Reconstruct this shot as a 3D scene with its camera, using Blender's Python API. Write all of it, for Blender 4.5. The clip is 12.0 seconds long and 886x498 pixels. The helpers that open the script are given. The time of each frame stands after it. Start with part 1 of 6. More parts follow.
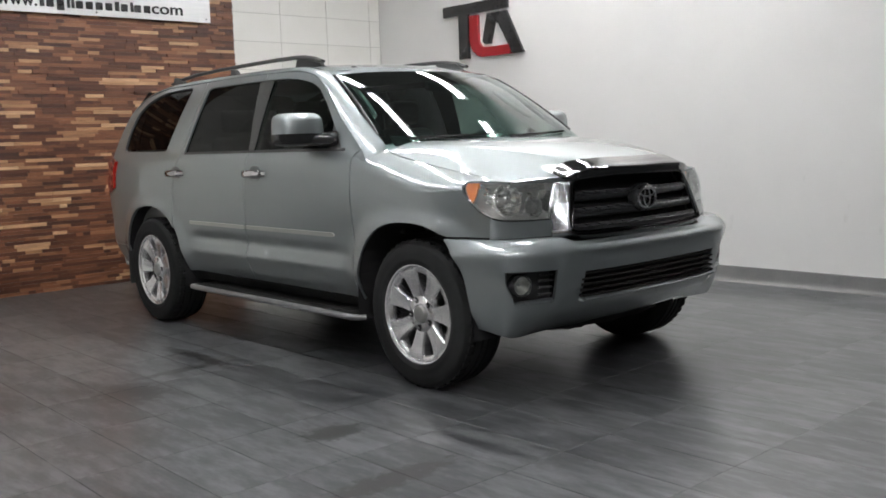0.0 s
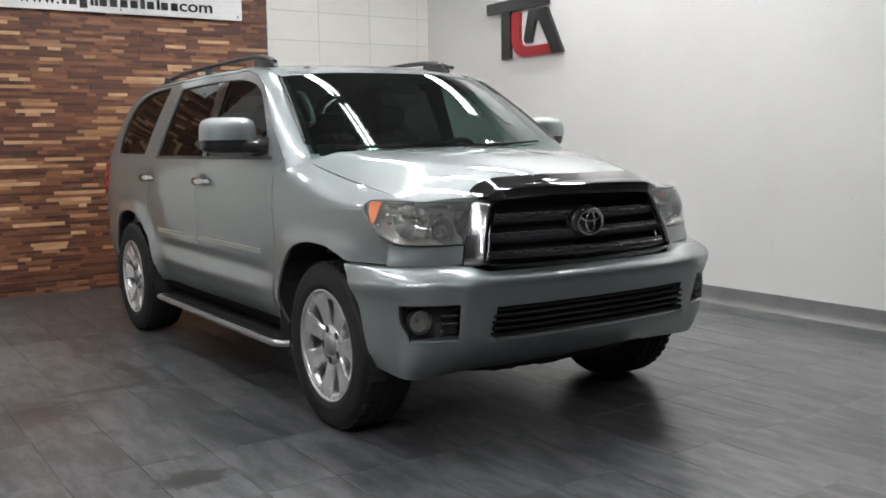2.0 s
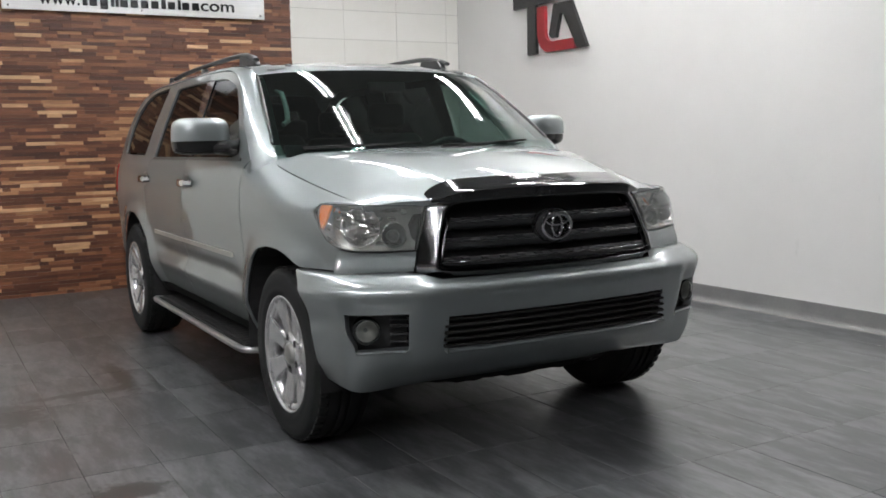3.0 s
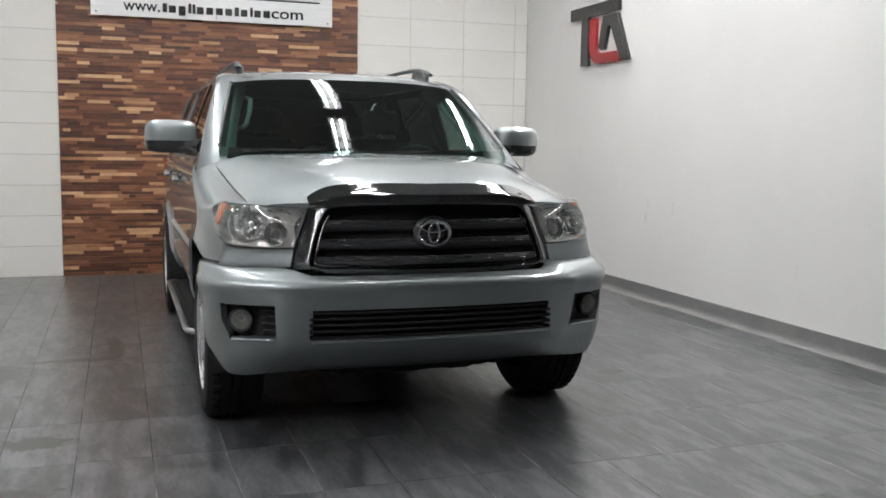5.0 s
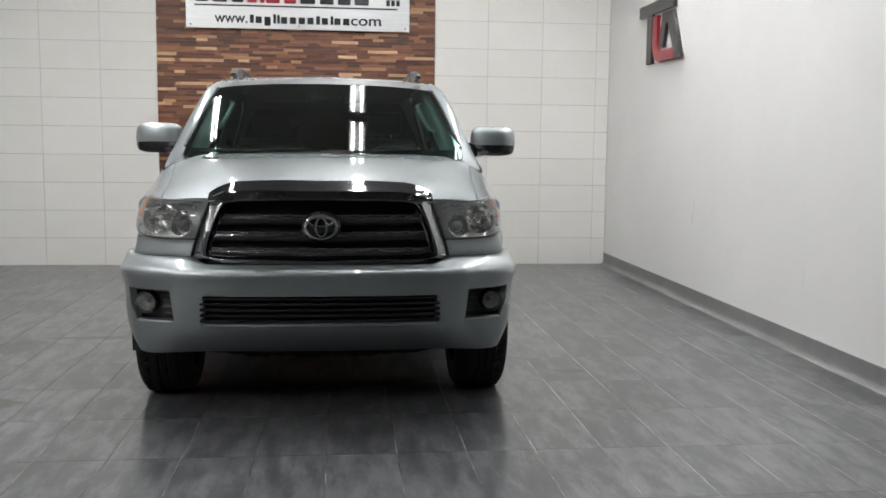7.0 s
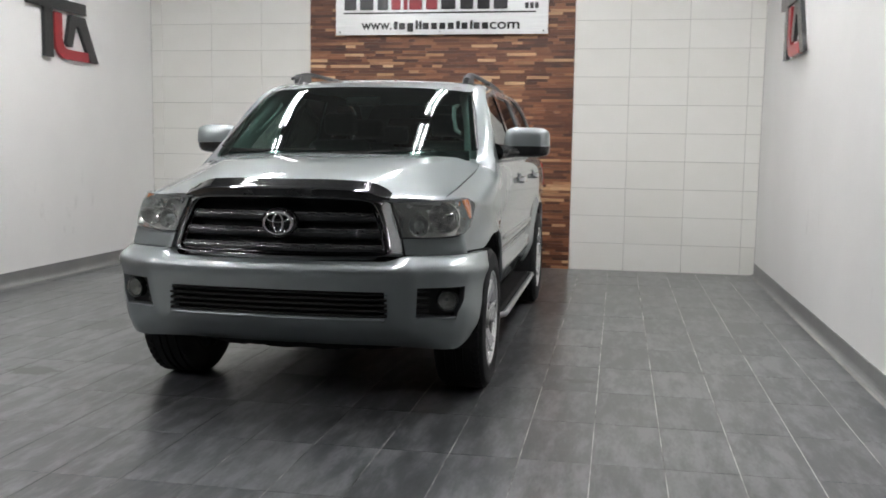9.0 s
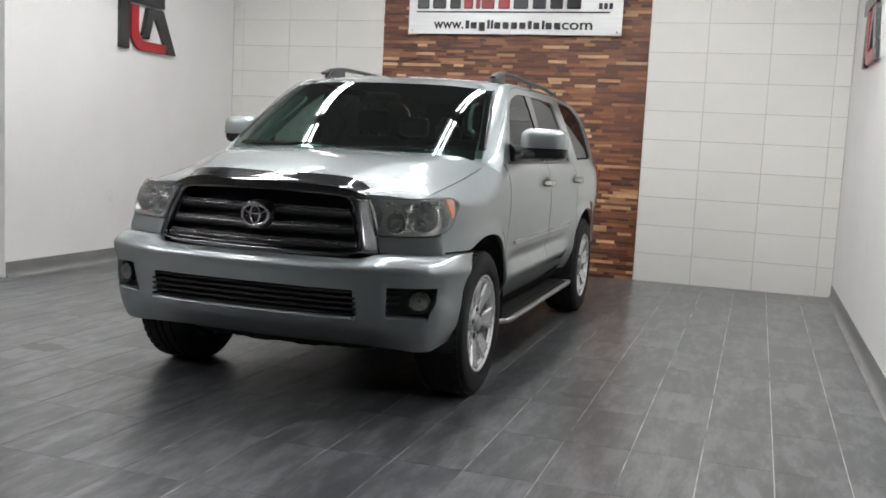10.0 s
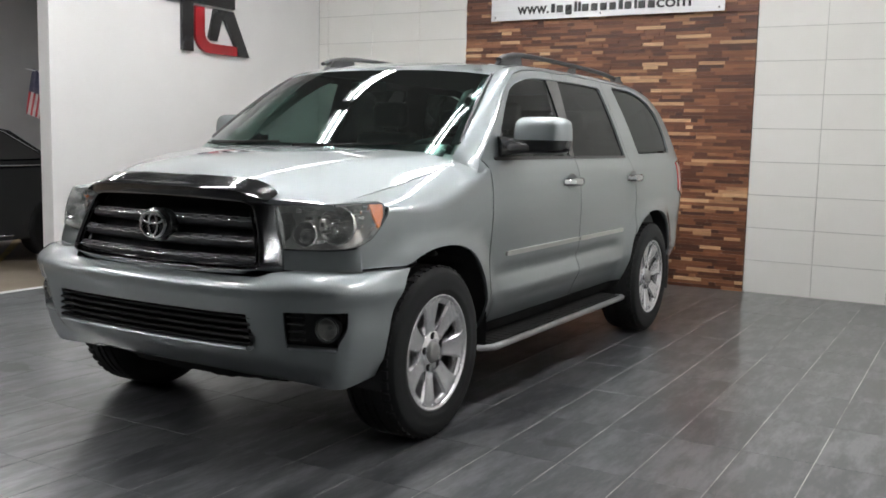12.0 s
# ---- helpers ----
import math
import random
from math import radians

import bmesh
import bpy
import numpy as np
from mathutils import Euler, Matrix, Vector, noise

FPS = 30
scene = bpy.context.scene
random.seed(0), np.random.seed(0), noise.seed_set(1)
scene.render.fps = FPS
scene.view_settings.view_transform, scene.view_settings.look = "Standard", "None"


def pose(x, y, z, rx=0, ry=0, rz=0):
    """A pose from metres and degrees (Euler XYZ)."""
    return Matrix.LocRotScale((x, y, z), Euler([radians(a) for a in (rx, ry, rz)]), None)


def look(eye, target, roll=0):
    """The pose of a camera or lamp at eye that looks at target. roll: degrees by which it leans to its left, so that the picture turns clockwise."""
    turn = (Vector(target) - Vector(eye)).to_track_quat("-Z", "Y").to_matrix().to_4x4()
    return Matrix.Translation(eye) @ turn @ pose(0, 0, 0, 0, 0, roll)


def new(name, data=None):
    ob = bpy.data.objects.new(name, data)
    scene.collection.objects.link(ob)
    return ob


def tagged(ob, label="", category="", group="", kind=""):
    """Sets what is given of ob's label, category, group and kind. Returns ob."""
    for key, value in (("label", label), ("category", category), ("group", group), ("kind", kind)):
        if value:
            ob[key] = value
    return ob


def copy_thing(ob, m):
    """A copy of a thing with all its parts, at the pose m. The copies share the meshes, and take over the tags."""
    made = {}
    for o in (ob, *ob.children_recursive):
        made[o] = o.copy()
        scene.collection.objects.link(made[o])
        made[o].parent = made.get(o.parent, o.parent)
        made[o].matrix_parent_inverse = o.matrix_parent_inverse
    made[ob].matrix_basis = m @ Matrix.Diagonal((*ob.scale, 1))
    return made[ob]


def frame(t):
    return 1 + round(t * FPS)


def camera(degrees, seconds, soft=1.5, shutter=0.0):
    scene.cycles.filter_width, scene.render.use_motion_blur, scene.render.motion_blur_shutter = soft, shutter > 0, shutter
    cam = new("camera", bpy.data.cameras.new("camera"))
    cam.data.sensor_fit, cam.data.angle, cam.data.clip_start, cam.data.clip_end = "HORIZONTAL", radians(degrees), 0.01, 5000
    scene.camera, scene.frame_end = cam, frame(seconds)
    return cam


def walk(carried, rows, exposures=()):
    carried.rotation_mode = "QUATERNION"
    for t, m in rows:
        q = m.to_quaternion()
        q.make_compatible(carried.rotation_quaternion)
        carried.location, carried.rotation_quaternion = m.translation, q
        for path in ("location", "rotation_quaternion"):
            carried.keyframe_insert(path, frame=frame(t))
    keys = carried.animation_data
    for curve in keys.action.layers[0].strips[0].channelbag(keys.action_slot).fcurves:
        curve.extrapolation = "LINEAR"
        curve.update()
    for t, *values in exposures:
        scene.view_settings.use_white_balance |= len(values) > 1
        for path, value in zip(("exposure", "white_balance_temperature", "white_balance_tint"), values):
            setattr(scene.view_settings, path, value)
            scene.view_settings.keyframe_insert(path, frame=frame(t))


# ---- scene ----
cam = camera(50.5, 12.0, soft=1.7, shutter=0.35)
PATH = [
    (0, (-4.147, -3.772, 1.32), (-2.822, -2.292, 1.09), -2.0),
    (0.5, (-3.814, -3.837, 1.327), (-2.545, -2.308, 1.102), -1.7),
    (1, (-3.53, -3.907, 1.332), (-2.318, -2.332, 1.108), -1.4),
    (1.5, (-3.233, -3.894, 1.34), (-2.068, -2.284, 1.115), -1.0),
    (2, (-2.937, -3.966, 1.35), (-1.834, -2.313, 1.126), -1.0),
    (2.5, (-2.673, -3.988, 1.354), (-1.63, -2.297, 1.125), -0.8),
    (2.7, (-2.56, -4.007, 1.35), (-1.545, -2.299, 1.122), -1.1),
    (4.5, (-1.636, -4.557, 1.38), (-0.901, -2.711, 1.154), 0.2),
    (5, (-1.348, -4.818, 1.376), (-0.7, -2.938, 1.158), 0.8),
    (5.5, (-1.015, -4.956, 1.377), (-0.464, -3.045, 1.161), 1.0),
    (6, (-0.649, -5.128, 1.371), (-0.227, -3.185, 1.155), 0.1),
    (6.5, (-0.293, -5.26, 1.377), (0.03, -3.299, 1.159), 0.4),
    (8.5, (1.309, -5.413, 1.394), (1.11, -3.435, 1.17), 0.4),
    (9, (1.685, -5.292, 1.383), (1.324, -3.337, 1.164), 0.8),
    (9.5, (2.063, -5.137, 1.379), (1.541, -3.219, 1.159), 1.3),
    (10, (2.386, -4.965, 1.379), (1.763, -3.077, 1.158), 2.9),
    (10.5, (2.645, -4.678, 1.379), (1.932, -2.823, 1.157), 2.7),
    (11, (2.878, -4.357, 1.383), (2.051, -2.551, 1.154), 1.7),
    (11.5, (3.04, -4.001, 1.383), (2.11, -2.246, 1.152), 1.4),
    (12, (3.133, -3.667, 1.377), (2.137, -1.948, 1.146), 1.3),
]
walk(cam, [(t, look(eye, target, roll)) for t, eye, target, roll in PATH],
     exposures=((0.0, 0.0), (1.0, 0.0), (2.5, 0.06), (4.5, 0.12), (5.5, 0.14), (6.5, 0.15), (8.5, 0.09), (9.5, 0.10), (10.5, 0.12), (11.0, 0.04), (11.5, 0.03), (12.0, 0.11)))

# ---- light ----
world = bpy.data.worlds.new("world")
scene.world = world
world.use_nodes = True
world.node_tree.nodes["Background"].inputs[0].default_value = (0.8, 0.9, 1.0, 1)
world.node_tree.nodes["Background"].inputs[1].default_value = 0.05
scene.view_settings.exposure = 0.0
CEILING = 4.35
LAMP_Z = 4.22
LAMP_ROWS = (-1.98, 0.36, 2.64)
LAMP_POWER = 128.0


# ---- materials ----
def material(name, colour, rough=0.5, metal=0.0, **more):
    m = bpy.data.materials.new(name)
    m.use_nodes = True
    b = m.node_tree.nodes["Principled BSDF"]
    b.inputs["Base Color"].default_value = (*colour, 1)
    b.inputs["Roughness"].default_value = rough
    b.inputs["Metallic"].default_value = metal
    for key, value in more.items():
        b.inputs[key.replace("_", " ")].default_value = value
    return m


def node(m, kind, **sets):
    n = m.node_tree.nodes.new(kind)
    for key, value in sets.items():
        if key in ("operation", "blend_type", "data_type", "noise_dimensions", "feature", "wave_type", "bands_direction"):
            if key == "operation":
                n.operation = value
            elif key == "blend_type":
                n.blend_type = value
            elif key == "data_type":
                n.data_type = value
            elif key == "feature":
                n.feature = value
            elif key == "wave_type":
                n.wave_type = value
            else:
                n.bands_direction = value
        else:
            n.inputs[key.replace("_", " ")].default_value = value
    return n


def wire(m, a, out, b, into):
    m.node_tree.links.new(a.outputs[out], b.inputs[into])


def ramp(m, stops):
    n = m.node_tree.nodes.new("ShaderNodeValToRGB")
    e = n.color_ramp.elements
    while len(e) < len(stops):
        e.new(0.5)
    for el, (p, c) in zip(e, stops):
        el.position, el.color = p, (*c, 1)
    return n


def bsdf(m):
    return m.node_tree.nodes["Principled BSDF"]


def mapped(m, scale, coord="Object"):
    tc = m.node_tree.nodes.new("ShaderNodeTexCoord")
    mp = node(m, "ShaderNodeMapping", Scale=scale)
    wire(m, tc, coord, mp, "Vector")
    return mp


def noise_tex(m, mp, scale, detail=4, rough=0.55):
    n = node(m, "ShaderNodeTexNoise", Scale=scale, Detail=detail, Roughness=rough)
    if mp:
        wire(m, mp, "Vector", n, "Vector")
    return n


def bump(m, src, out, strength, dist):
    b = node(m, "ShaderNodeBump", Strength=strength, Distance=dist)
    wire(m, src, out, b, "Height")
    wire(m, b, "Normal", bsdf(m), "Normal")
    return b


def grained(name, c0, c1, scale, rough0, rough1, bump_d=0.0, fine=60, metal=0.0, stretch=(1, 1, 1), **more):
    """Colour drifting between two tones at a large and a fine scale, with matching roughness and relief."""
    m = material(name, c0, rough0, metal, **more)
    mp = mapped(m, stretch)
    big, small = noise_tex(m, mp, scale, 5), noise_tex(m, mp, fine, 3, 0.6)
    mix = node(m, "ShaderNodeMath", operation="MULTIPLY_ADD")
    wire(m, small, "Fac", mix, 0)
    mix.inputs[1].default_value = 0.35
    wire(m, big, "Fac", mix, 2)
    r = ramp(m, ((0.45, c0), (0.85, c1)))
    wire(m, mix, 0, r, "Fac")
    wire(m, r, "Color", bsdf(m), "Base Color")
    rr = node(m, "ShaderNodeMapRange")
    wire(m, big, "Fac", rr, "Value")
    rr.inputs["To Min"].default_value, rr.inputs["To Max"].default_value = rough0, rough1
    wire(m, rr, "Result", bsdf(m), "Roughness")
    if bump_d:
        bump(m, small, "Fac", 0.5, bump_d)
    return m


WHITE_WALL = grained("white_wall_paint", (0.785, 0.785, 0.772), (0.735, 0.735, 0.722), 0.9, 0.5, 0.62, 0.0006, 90)

SEALANT = grained("dusty_sealant", (0.20, 0.195, 0.185), (0.30, 0.295, 0.28), 4, 0.7, 0.85)


def scuff_wall(m):
    """Faint grey rubs and hand marks at bumper and hand height on the white paint."""
    b = bsdf(m)
    src = b.inputs["Base Color"].links[0].from_socket
    geo, xyz = m.node_tree.nodes.new("ShaderNodeNewGeometry"), m.node_tree.nodes.new("ShaderNodeSeparateXYZ")
    wire(m, geo, "Position", xyz, 0)
    mp = node(m, "ShaderNodeMapping", Scale=(5.0, 5.0, 2.2))
    wire(m, geo, "Position", mp, "Vector")
    n = noise_tex(m, mp, 1.3, 4, 0.55)
    marks = ramp(m, ((0.66, (0, 0, 0)), (0.74, (1, 1, 1))))
    wire(m, n, "Fac", marks, "Fac")
    band = ramp(m, ((0.10, (0, 0, 0)), (0.16, (1, 1, 1)), (0.34, (0.7, 0.7, 0.7)), (0.48, (0, 0, 0))))
    half = node(m, "ShaderNodeMath", operation="MULTIPLY")
    wire(m, xyz, 2, half, 0)
    half.inputs[1].default_value = 0.4
    wire(m, half, 0, band, "Fac")
    f = node(m, "ShaderNodeMath", operation="MULTIPLY")
    wire(m, marks, "Color", f, 0)
    wire(m, band, "Color", f, 1)
    g = node(m, "ShaderNodeMath", operation="MULTIPLY")
    wire(m, f, 0, g, 0)
    g.inputs[1].default_value = 0.30
    mx = node(m, "ShaderNodeMix", data_type="RGBA")
    wire(m, g, 0, mx, 0)
    m.node_tree.links.new(src, mx.inputs[6])
    mx.inputs[7].default_value = (0.40, 0.39, 0.375, 1)
    wire(m, mx, 2, b, "Base Color")


scuff_wall(WHITE_WALL)
CEIL = grained("ceiling_paint", (0.045, 0.045, 0.047), (0.035, 0.035, 0.036), 1.2, 0.7, 0.8, 0.001, 50)
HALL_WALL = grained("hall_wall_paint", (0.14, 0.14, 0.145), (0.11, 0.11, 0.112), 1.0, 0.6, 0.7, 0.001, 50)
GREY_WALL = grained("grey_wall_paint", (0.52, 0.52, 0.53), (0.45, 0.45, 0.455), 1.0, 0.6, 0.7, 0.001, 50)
GROUT = grained("grout", (0.42, 0.41, 0.38), (0.28, 0.27, 0.26), 3.0, 0.8, 0.9)


def floor_grout_material():
    """Grout, pale where it is swept clean and dark where dirt has filled it."""
    m = material("floor_grout", (0.2, 0.2, 0.2), 0.8)
    geo, xyz = m.node_tree.nodes.new("ShaderNodeNewGeometry"), m.node_tree.nodes.new("ShaderNodeSeparateXYZ")
    wire(m, geo, "Position", xyz, 0)
    n = noise_tex(m, None, 2.2, 5, 0.65)
    wire(m, geo, "Position", n, "Vector")
    a = node(m, "ShaderNodeMath", operation="MULTIPLY_ADD")
    wire(m, xyz, 0, a, 0)
    a.inputs[1].default_value = 0.055
    wire(m, n, "Fac", a, 2)
    r = ramp(m, ((0.36, (0.035, 0.035, 0.036)), (0.52, (0.16, 0.16, 0.155)), (0.70, (0.52, 0.51, 0.49))))
    wire(m, a, 0, r, "Fac")
    wire(m, r, "Color", bsdf(m), "Base Color")
    return m


FLOOR_GROUT = floor_grout_material()
BASE_RUBBER = grained("baseboard_rubber", (0.15, 0.15, 0.155), (0.21, 0.21, 0.205), 2.5, 0.45, 0.6, 0.0004, 60)
CONCRETE = grained("garage_concrete", (0.17, 0.13, 0.09), (0.24, 0.20, 0.15), 1.3, 0.6, 0.75, 0.001, 40)
YELLOW = grained("yellow_line_paint", (0.42, 0.28, 0.08), (0.28, 0.20, 0.08), 6, 0.6, 0.7)


def wall_tile_material():
    m = material("wall_tile_glaze", (0.7, 0.69, 0.64), 0.3)
    mp = mapped(m, (1, 1, 1))
    big = noise_tex(m, mp, 2.2, 4)
    info = m.node_tree.nodes.new("ShaderNodeObjectInfo")
    add = node(m, "ShaderNodeMath", operation="MULTIPLY_ADD")
    wire(m, info, "Random", add, 0)
    add.inputs[1].default_value = 0.35
    wire(m, big, "Fac", add, 2)
    r = ramp(m, ((0.25, (0.745, 0.74, 0.695)), (0.95, (0.80, 0.795, 0.76))))
    wire(m, add, 0, r, "Fac")
    wire(m, r, "Color", bsdf(m), "Base Color")
    rr = node(m, "ShaderNodeMapRange")
    wire(m, big, "Fac", rr, "Value")
    rr.inputs["To Min"].default_value, rr.inputs["To Max"].default_value = 0.32, 0.5
    wire(m, rr, "Result", bsdf(m), "Roughness")
    bump(m, noise_tex(m, mp, 14, 3), "Fac", 0.15, 0.002)
    return m


def floor_tile_material():
    """Charcoal porcelain with cloudy lengthwise streaks."""
    m = material("floor_tile_porcelain", (0.06, 0.06, 0.065), 0.35, Coat_Weight=0.45, Coat_Roughness=0.22)
    tc = m.node_tree.nodes.new("ShaderNodeTexCoord")
    info = m.node_tree.nodes.new("ShaderNodeObjectInfo")
    geo = m.node_tree.nodes.new("ShaderNodeNewGeometry")
    shift = node(m, "ShaderNodeVectorMath", operation="MULTIPLY_ADD")
    rnd = node(m, "ShaderNodeMath", operation="ADD")
    wire(m, info, "Random", rnd, 0)
    wire(m, geo, "Random Per Island", rnd, 1)
    comb = m.node_tree.nodes.new("ShaderNodeCombineXYZ")
    for k in ("X", "Y", "Z"):
        wire(m, rnd, 0, comb, k)
    wire(m, comb, 0, shift, 0)
    shift.inputs[1].default_value = (31, 47, 13)
    wire(m, geo, "Position", shift, 2)
    mp = node(m, "ShaderNodeMapping", Scale=(7.5, 1.9, 1))
    wire(m, shift, 0, mp, "Vector")
    cloud = noise_tex(m, mp, 1.6, 6, 0.62)
    fine = noise_tex(m, mp, 9, 4, 0.6)
    mix = node(m, "ShaderNodeMath", operation="MULTIPLY_ADD")
    wire(m, fine, "Fac", mix, 0)
    mix.inputs[1].default_value = 0.22
    wire(m, cloud, "Fac", mix, 2)
    tone = node(m, "ShaderNodeMath", operation="MULTIPLY_ADD")
    wire(m, rnd, 0, tone, 0)
    tone.inputs[1].default_value = 0.10
    wire(m, mix, 0, tone, 2)
    r = ramp(m, ((0.42, (0.019, 0.021, 0.024)), (0.62, (0.054, 0.057, 0.061)), (0.84, (0.150, 0.155, 0.161))))
    wire(m, tone, 0, r, "Fac")
    # foot traffic and dust over several tiles
    dust = noise_tex(m, None, 0.7, 5, 0.6)
    wire(m, geo, "Position", dust, "Vector")
    dr = ramp(m, ((0.45, (0, 0, 0)), (0.75, (1, 1, 1))))
    wire(m, dust, "Fac", dr, "Fac")
    mx = node(m, "ShaderNodeMix", data_type="RGBA")
    sc = node(m, "ShaderNodeMath", operation="MULTIPLY")
    wire(m, dr, "Color", sc, 0)
    sc.inputs[1].default_value = 0.25
    wire(m, sc, 0, mx, 0)
    wire(m, r, "Color", mx, 6)
    mx.inputs[7].default_value = (0.084, 0.083, 0.081, 1)
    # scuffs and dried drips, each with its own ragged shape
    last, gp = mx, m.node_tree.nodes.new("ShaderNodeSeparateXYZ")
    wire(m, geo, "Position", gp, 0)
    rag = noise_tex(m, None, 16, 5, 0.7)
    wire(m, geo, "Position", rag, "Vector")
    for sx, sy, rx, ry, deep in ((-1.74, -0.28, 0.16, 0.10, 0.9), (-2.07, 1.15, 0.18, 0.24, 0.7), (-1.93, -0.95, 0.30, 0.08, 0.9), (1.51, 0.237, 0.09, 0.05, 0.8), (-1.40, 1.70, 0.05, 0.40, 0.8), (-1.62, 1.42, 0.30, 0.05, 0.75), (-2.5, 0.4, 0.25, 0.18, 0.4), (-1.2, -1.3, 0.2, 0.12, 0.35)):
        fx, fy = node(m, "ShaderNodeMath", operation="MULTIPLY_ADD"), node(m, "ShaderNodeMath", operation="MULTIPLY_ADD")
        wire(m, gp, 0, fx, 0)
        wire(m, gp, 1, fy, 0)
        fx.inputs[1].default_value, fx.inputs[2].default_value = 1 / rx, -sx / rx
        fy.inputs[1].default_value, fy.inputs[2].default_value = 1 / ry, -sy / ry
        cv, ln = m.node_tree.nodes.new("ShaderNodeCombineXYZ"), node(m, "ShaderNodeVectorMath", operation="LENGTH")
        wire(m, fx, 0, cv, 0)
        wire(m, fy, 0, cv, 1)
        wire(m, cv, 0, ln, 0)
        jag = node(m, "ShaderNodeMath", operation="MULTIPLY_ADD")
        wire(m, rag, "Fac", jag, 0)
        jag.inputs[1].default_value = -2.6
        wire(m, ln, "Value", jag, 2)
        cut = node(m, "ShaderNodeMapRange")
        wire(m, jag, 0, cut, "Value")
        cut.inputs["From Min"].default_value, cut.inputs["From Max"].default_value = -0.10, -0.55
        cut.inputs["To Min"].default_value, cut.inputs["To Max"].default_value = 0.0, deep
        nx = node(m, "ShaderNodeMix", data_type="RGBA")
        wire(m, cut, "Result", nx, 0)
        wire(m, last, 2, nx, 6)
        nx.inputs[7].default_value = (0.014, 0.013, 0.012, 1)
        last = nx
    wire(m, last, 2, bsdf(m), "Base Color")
    rr = node(m, "ShaderNodeMapRange")
    wire(m, cloud, "Fac", rr, "Value")
    rr.inputs["To Min"].default_value, rr.inputs["To Max"].default_value = 0.27, 0.42
    wire(m, rr, "Result", bsdf(m), "Roughness")
    bump(m, fine, "Fac", 0.18, 0.0015)
    return m


def wood_material():
    """Mixed hardwood offcuts: dark walnut to pale maple, one tone a strip, grain along x."""
    m = material("wood_strip", (0.2, 0.08, 0.03), 0.5)
    geo = m.node_tree.nodes.new("ShaderNodeNewGeometry")
    info = m.node_tree.nodes.new("ShaderNodeObjectInfo")
    rnd = node(m, "ShaderNodeMath", operation="ADD")
    wire(m, info, "Random", rnd, 0)
    wire(m, geo, "Random Per Island", rnd, 1)
    fr = node(m, "ShaderNodeMath", operation="FRACT")
    wire(m, rnd, 0, fr, 0)
    r = ramp(m, ((0.0, (0.054, 0.018, 0.010)), (0.30, (0.102, 0.034, 0.016)), (0.58, (0.164, 0.063, 0.030)),
                 (0.80, (0.245, 0.106, 0.050)), (0.91, (0.42, 0.235, 0.122)), (1.0, (0.66, 0.45, 0.265))))
    wire(m, fr, 0, r, "Fac")
    shift = node(m, "ShaderNodeVectorMath", operation="MULTIPLY_ADD")
    comb = m.node_tree.nodes.new("ShaderNodeCombineXYZ")
    wire(m, fr, 0, comb, "X")
    wire(m, fr, 0, comb, "Z")
    wire(m, comb, 0, shift, 0)
    shift.inputs[1].default_value = (57, 0, 91)
    wire(m, geo, "Position", shift, 2)
    mp = node(m, "ShaderNodeMapping", Scale=(4, 20, 60))
    wire(m, shift, 0, mp, "Vector")
    g = noise_tex(m, mp, 1.5, 5, 0.65)
    gr = ramp(m, ((0.3, (0.55, 0.55, 0.55)), (0.7, (1.25, 1.2, 1.15))))
    wire(m, g, "Fac", gr, "Fac")
    mul = node(m, "ShaderNodeMix", data_type="RGBA", blend_type="MULTIPLY")
    mul.inputs[0].default_value = 1.0
    wire(m, r, "Color", mul, 6)
    wire(m, gr, "Color", mul, 7)
    wire(m, mul, 2, bsdf(m), "Base Color")
    bump(m, g, "Fac", 0.3, 0.002)
    return m


def paint_material():
    """Silver metallic car paint: flake under clear lacquer, with faint waviness and dust."""
    m = material("silver_car_paint", (0.295, 0.325, 0.335), 0.47, 0.88, Coat_Weight=1.0, Coat_Roughness=0.012, Coat_IOR=1.75)
    mp = mapped(m, (1, 1, 1))
    flake = noise_tex(m, mp, 900, 2)
    r = ramp(m, ((0.3, (0.268, 0.296, 0.304)), (0.7, (0.326, 0.360, 0.369))))
    wire(m, flake, "Fac", r, "Fac")
    wire(m, r, "Color", bsdf(m), "Base Color")
    dirt = noise_tex(m, mp, 3.0, 5)
    rr = node(m, "ShaderNodeMapRange")
    wire(m, dirt, "Fac", rr, "Value")
    rr.inputs["To Min"].default_value, rr.inputs["To Max"].default_value = 0.46, 0.52
    wire(m, rr, "Result", bsdf(m), "Roughness")
    return m


WALL_TILE, FLOOR_TILE, WOOD, PAINT = wall_tile_material(), floor_tile_material(), wood_material(), paint_material()
CHROME = grained("chrome", (0.66, 0.67, 0.68), (0.58, 0.59, 0.60), 3, 0.05, 0.12, metal=1.0)
DARK_CHROME = grained("smoked_chrome", (0.10, 0.10, 0.105), (0.08, 0.08, 0.085), 3, 0.08, 0.16, metal=1.0)
ALLOY = grained("polished_alloy", (0.80, 0.80, 0.81), (0.71, 0.71, 0.72), 9, 0.20, 0.30, metal=0.88)
BLACK_PLASTIC = grained("black_plastic", (0.028, 0.029, 0.030), (0.037, 0.038, 0.039), 6, 0.4, 0.55, 0.0003, 200)
GLOSS_BLACK = grained("gloss_black_plastic", (0.018, 0.019, 0.020), (0.025, 0.026, 0.027), 4, 0.05, 0.16, Coat_Weight=0.6)
DEEP_BLACK = material("underbody_black", (0.026, 0.026, 0.027), 0.95, Specular_IOR_Level=0.1)
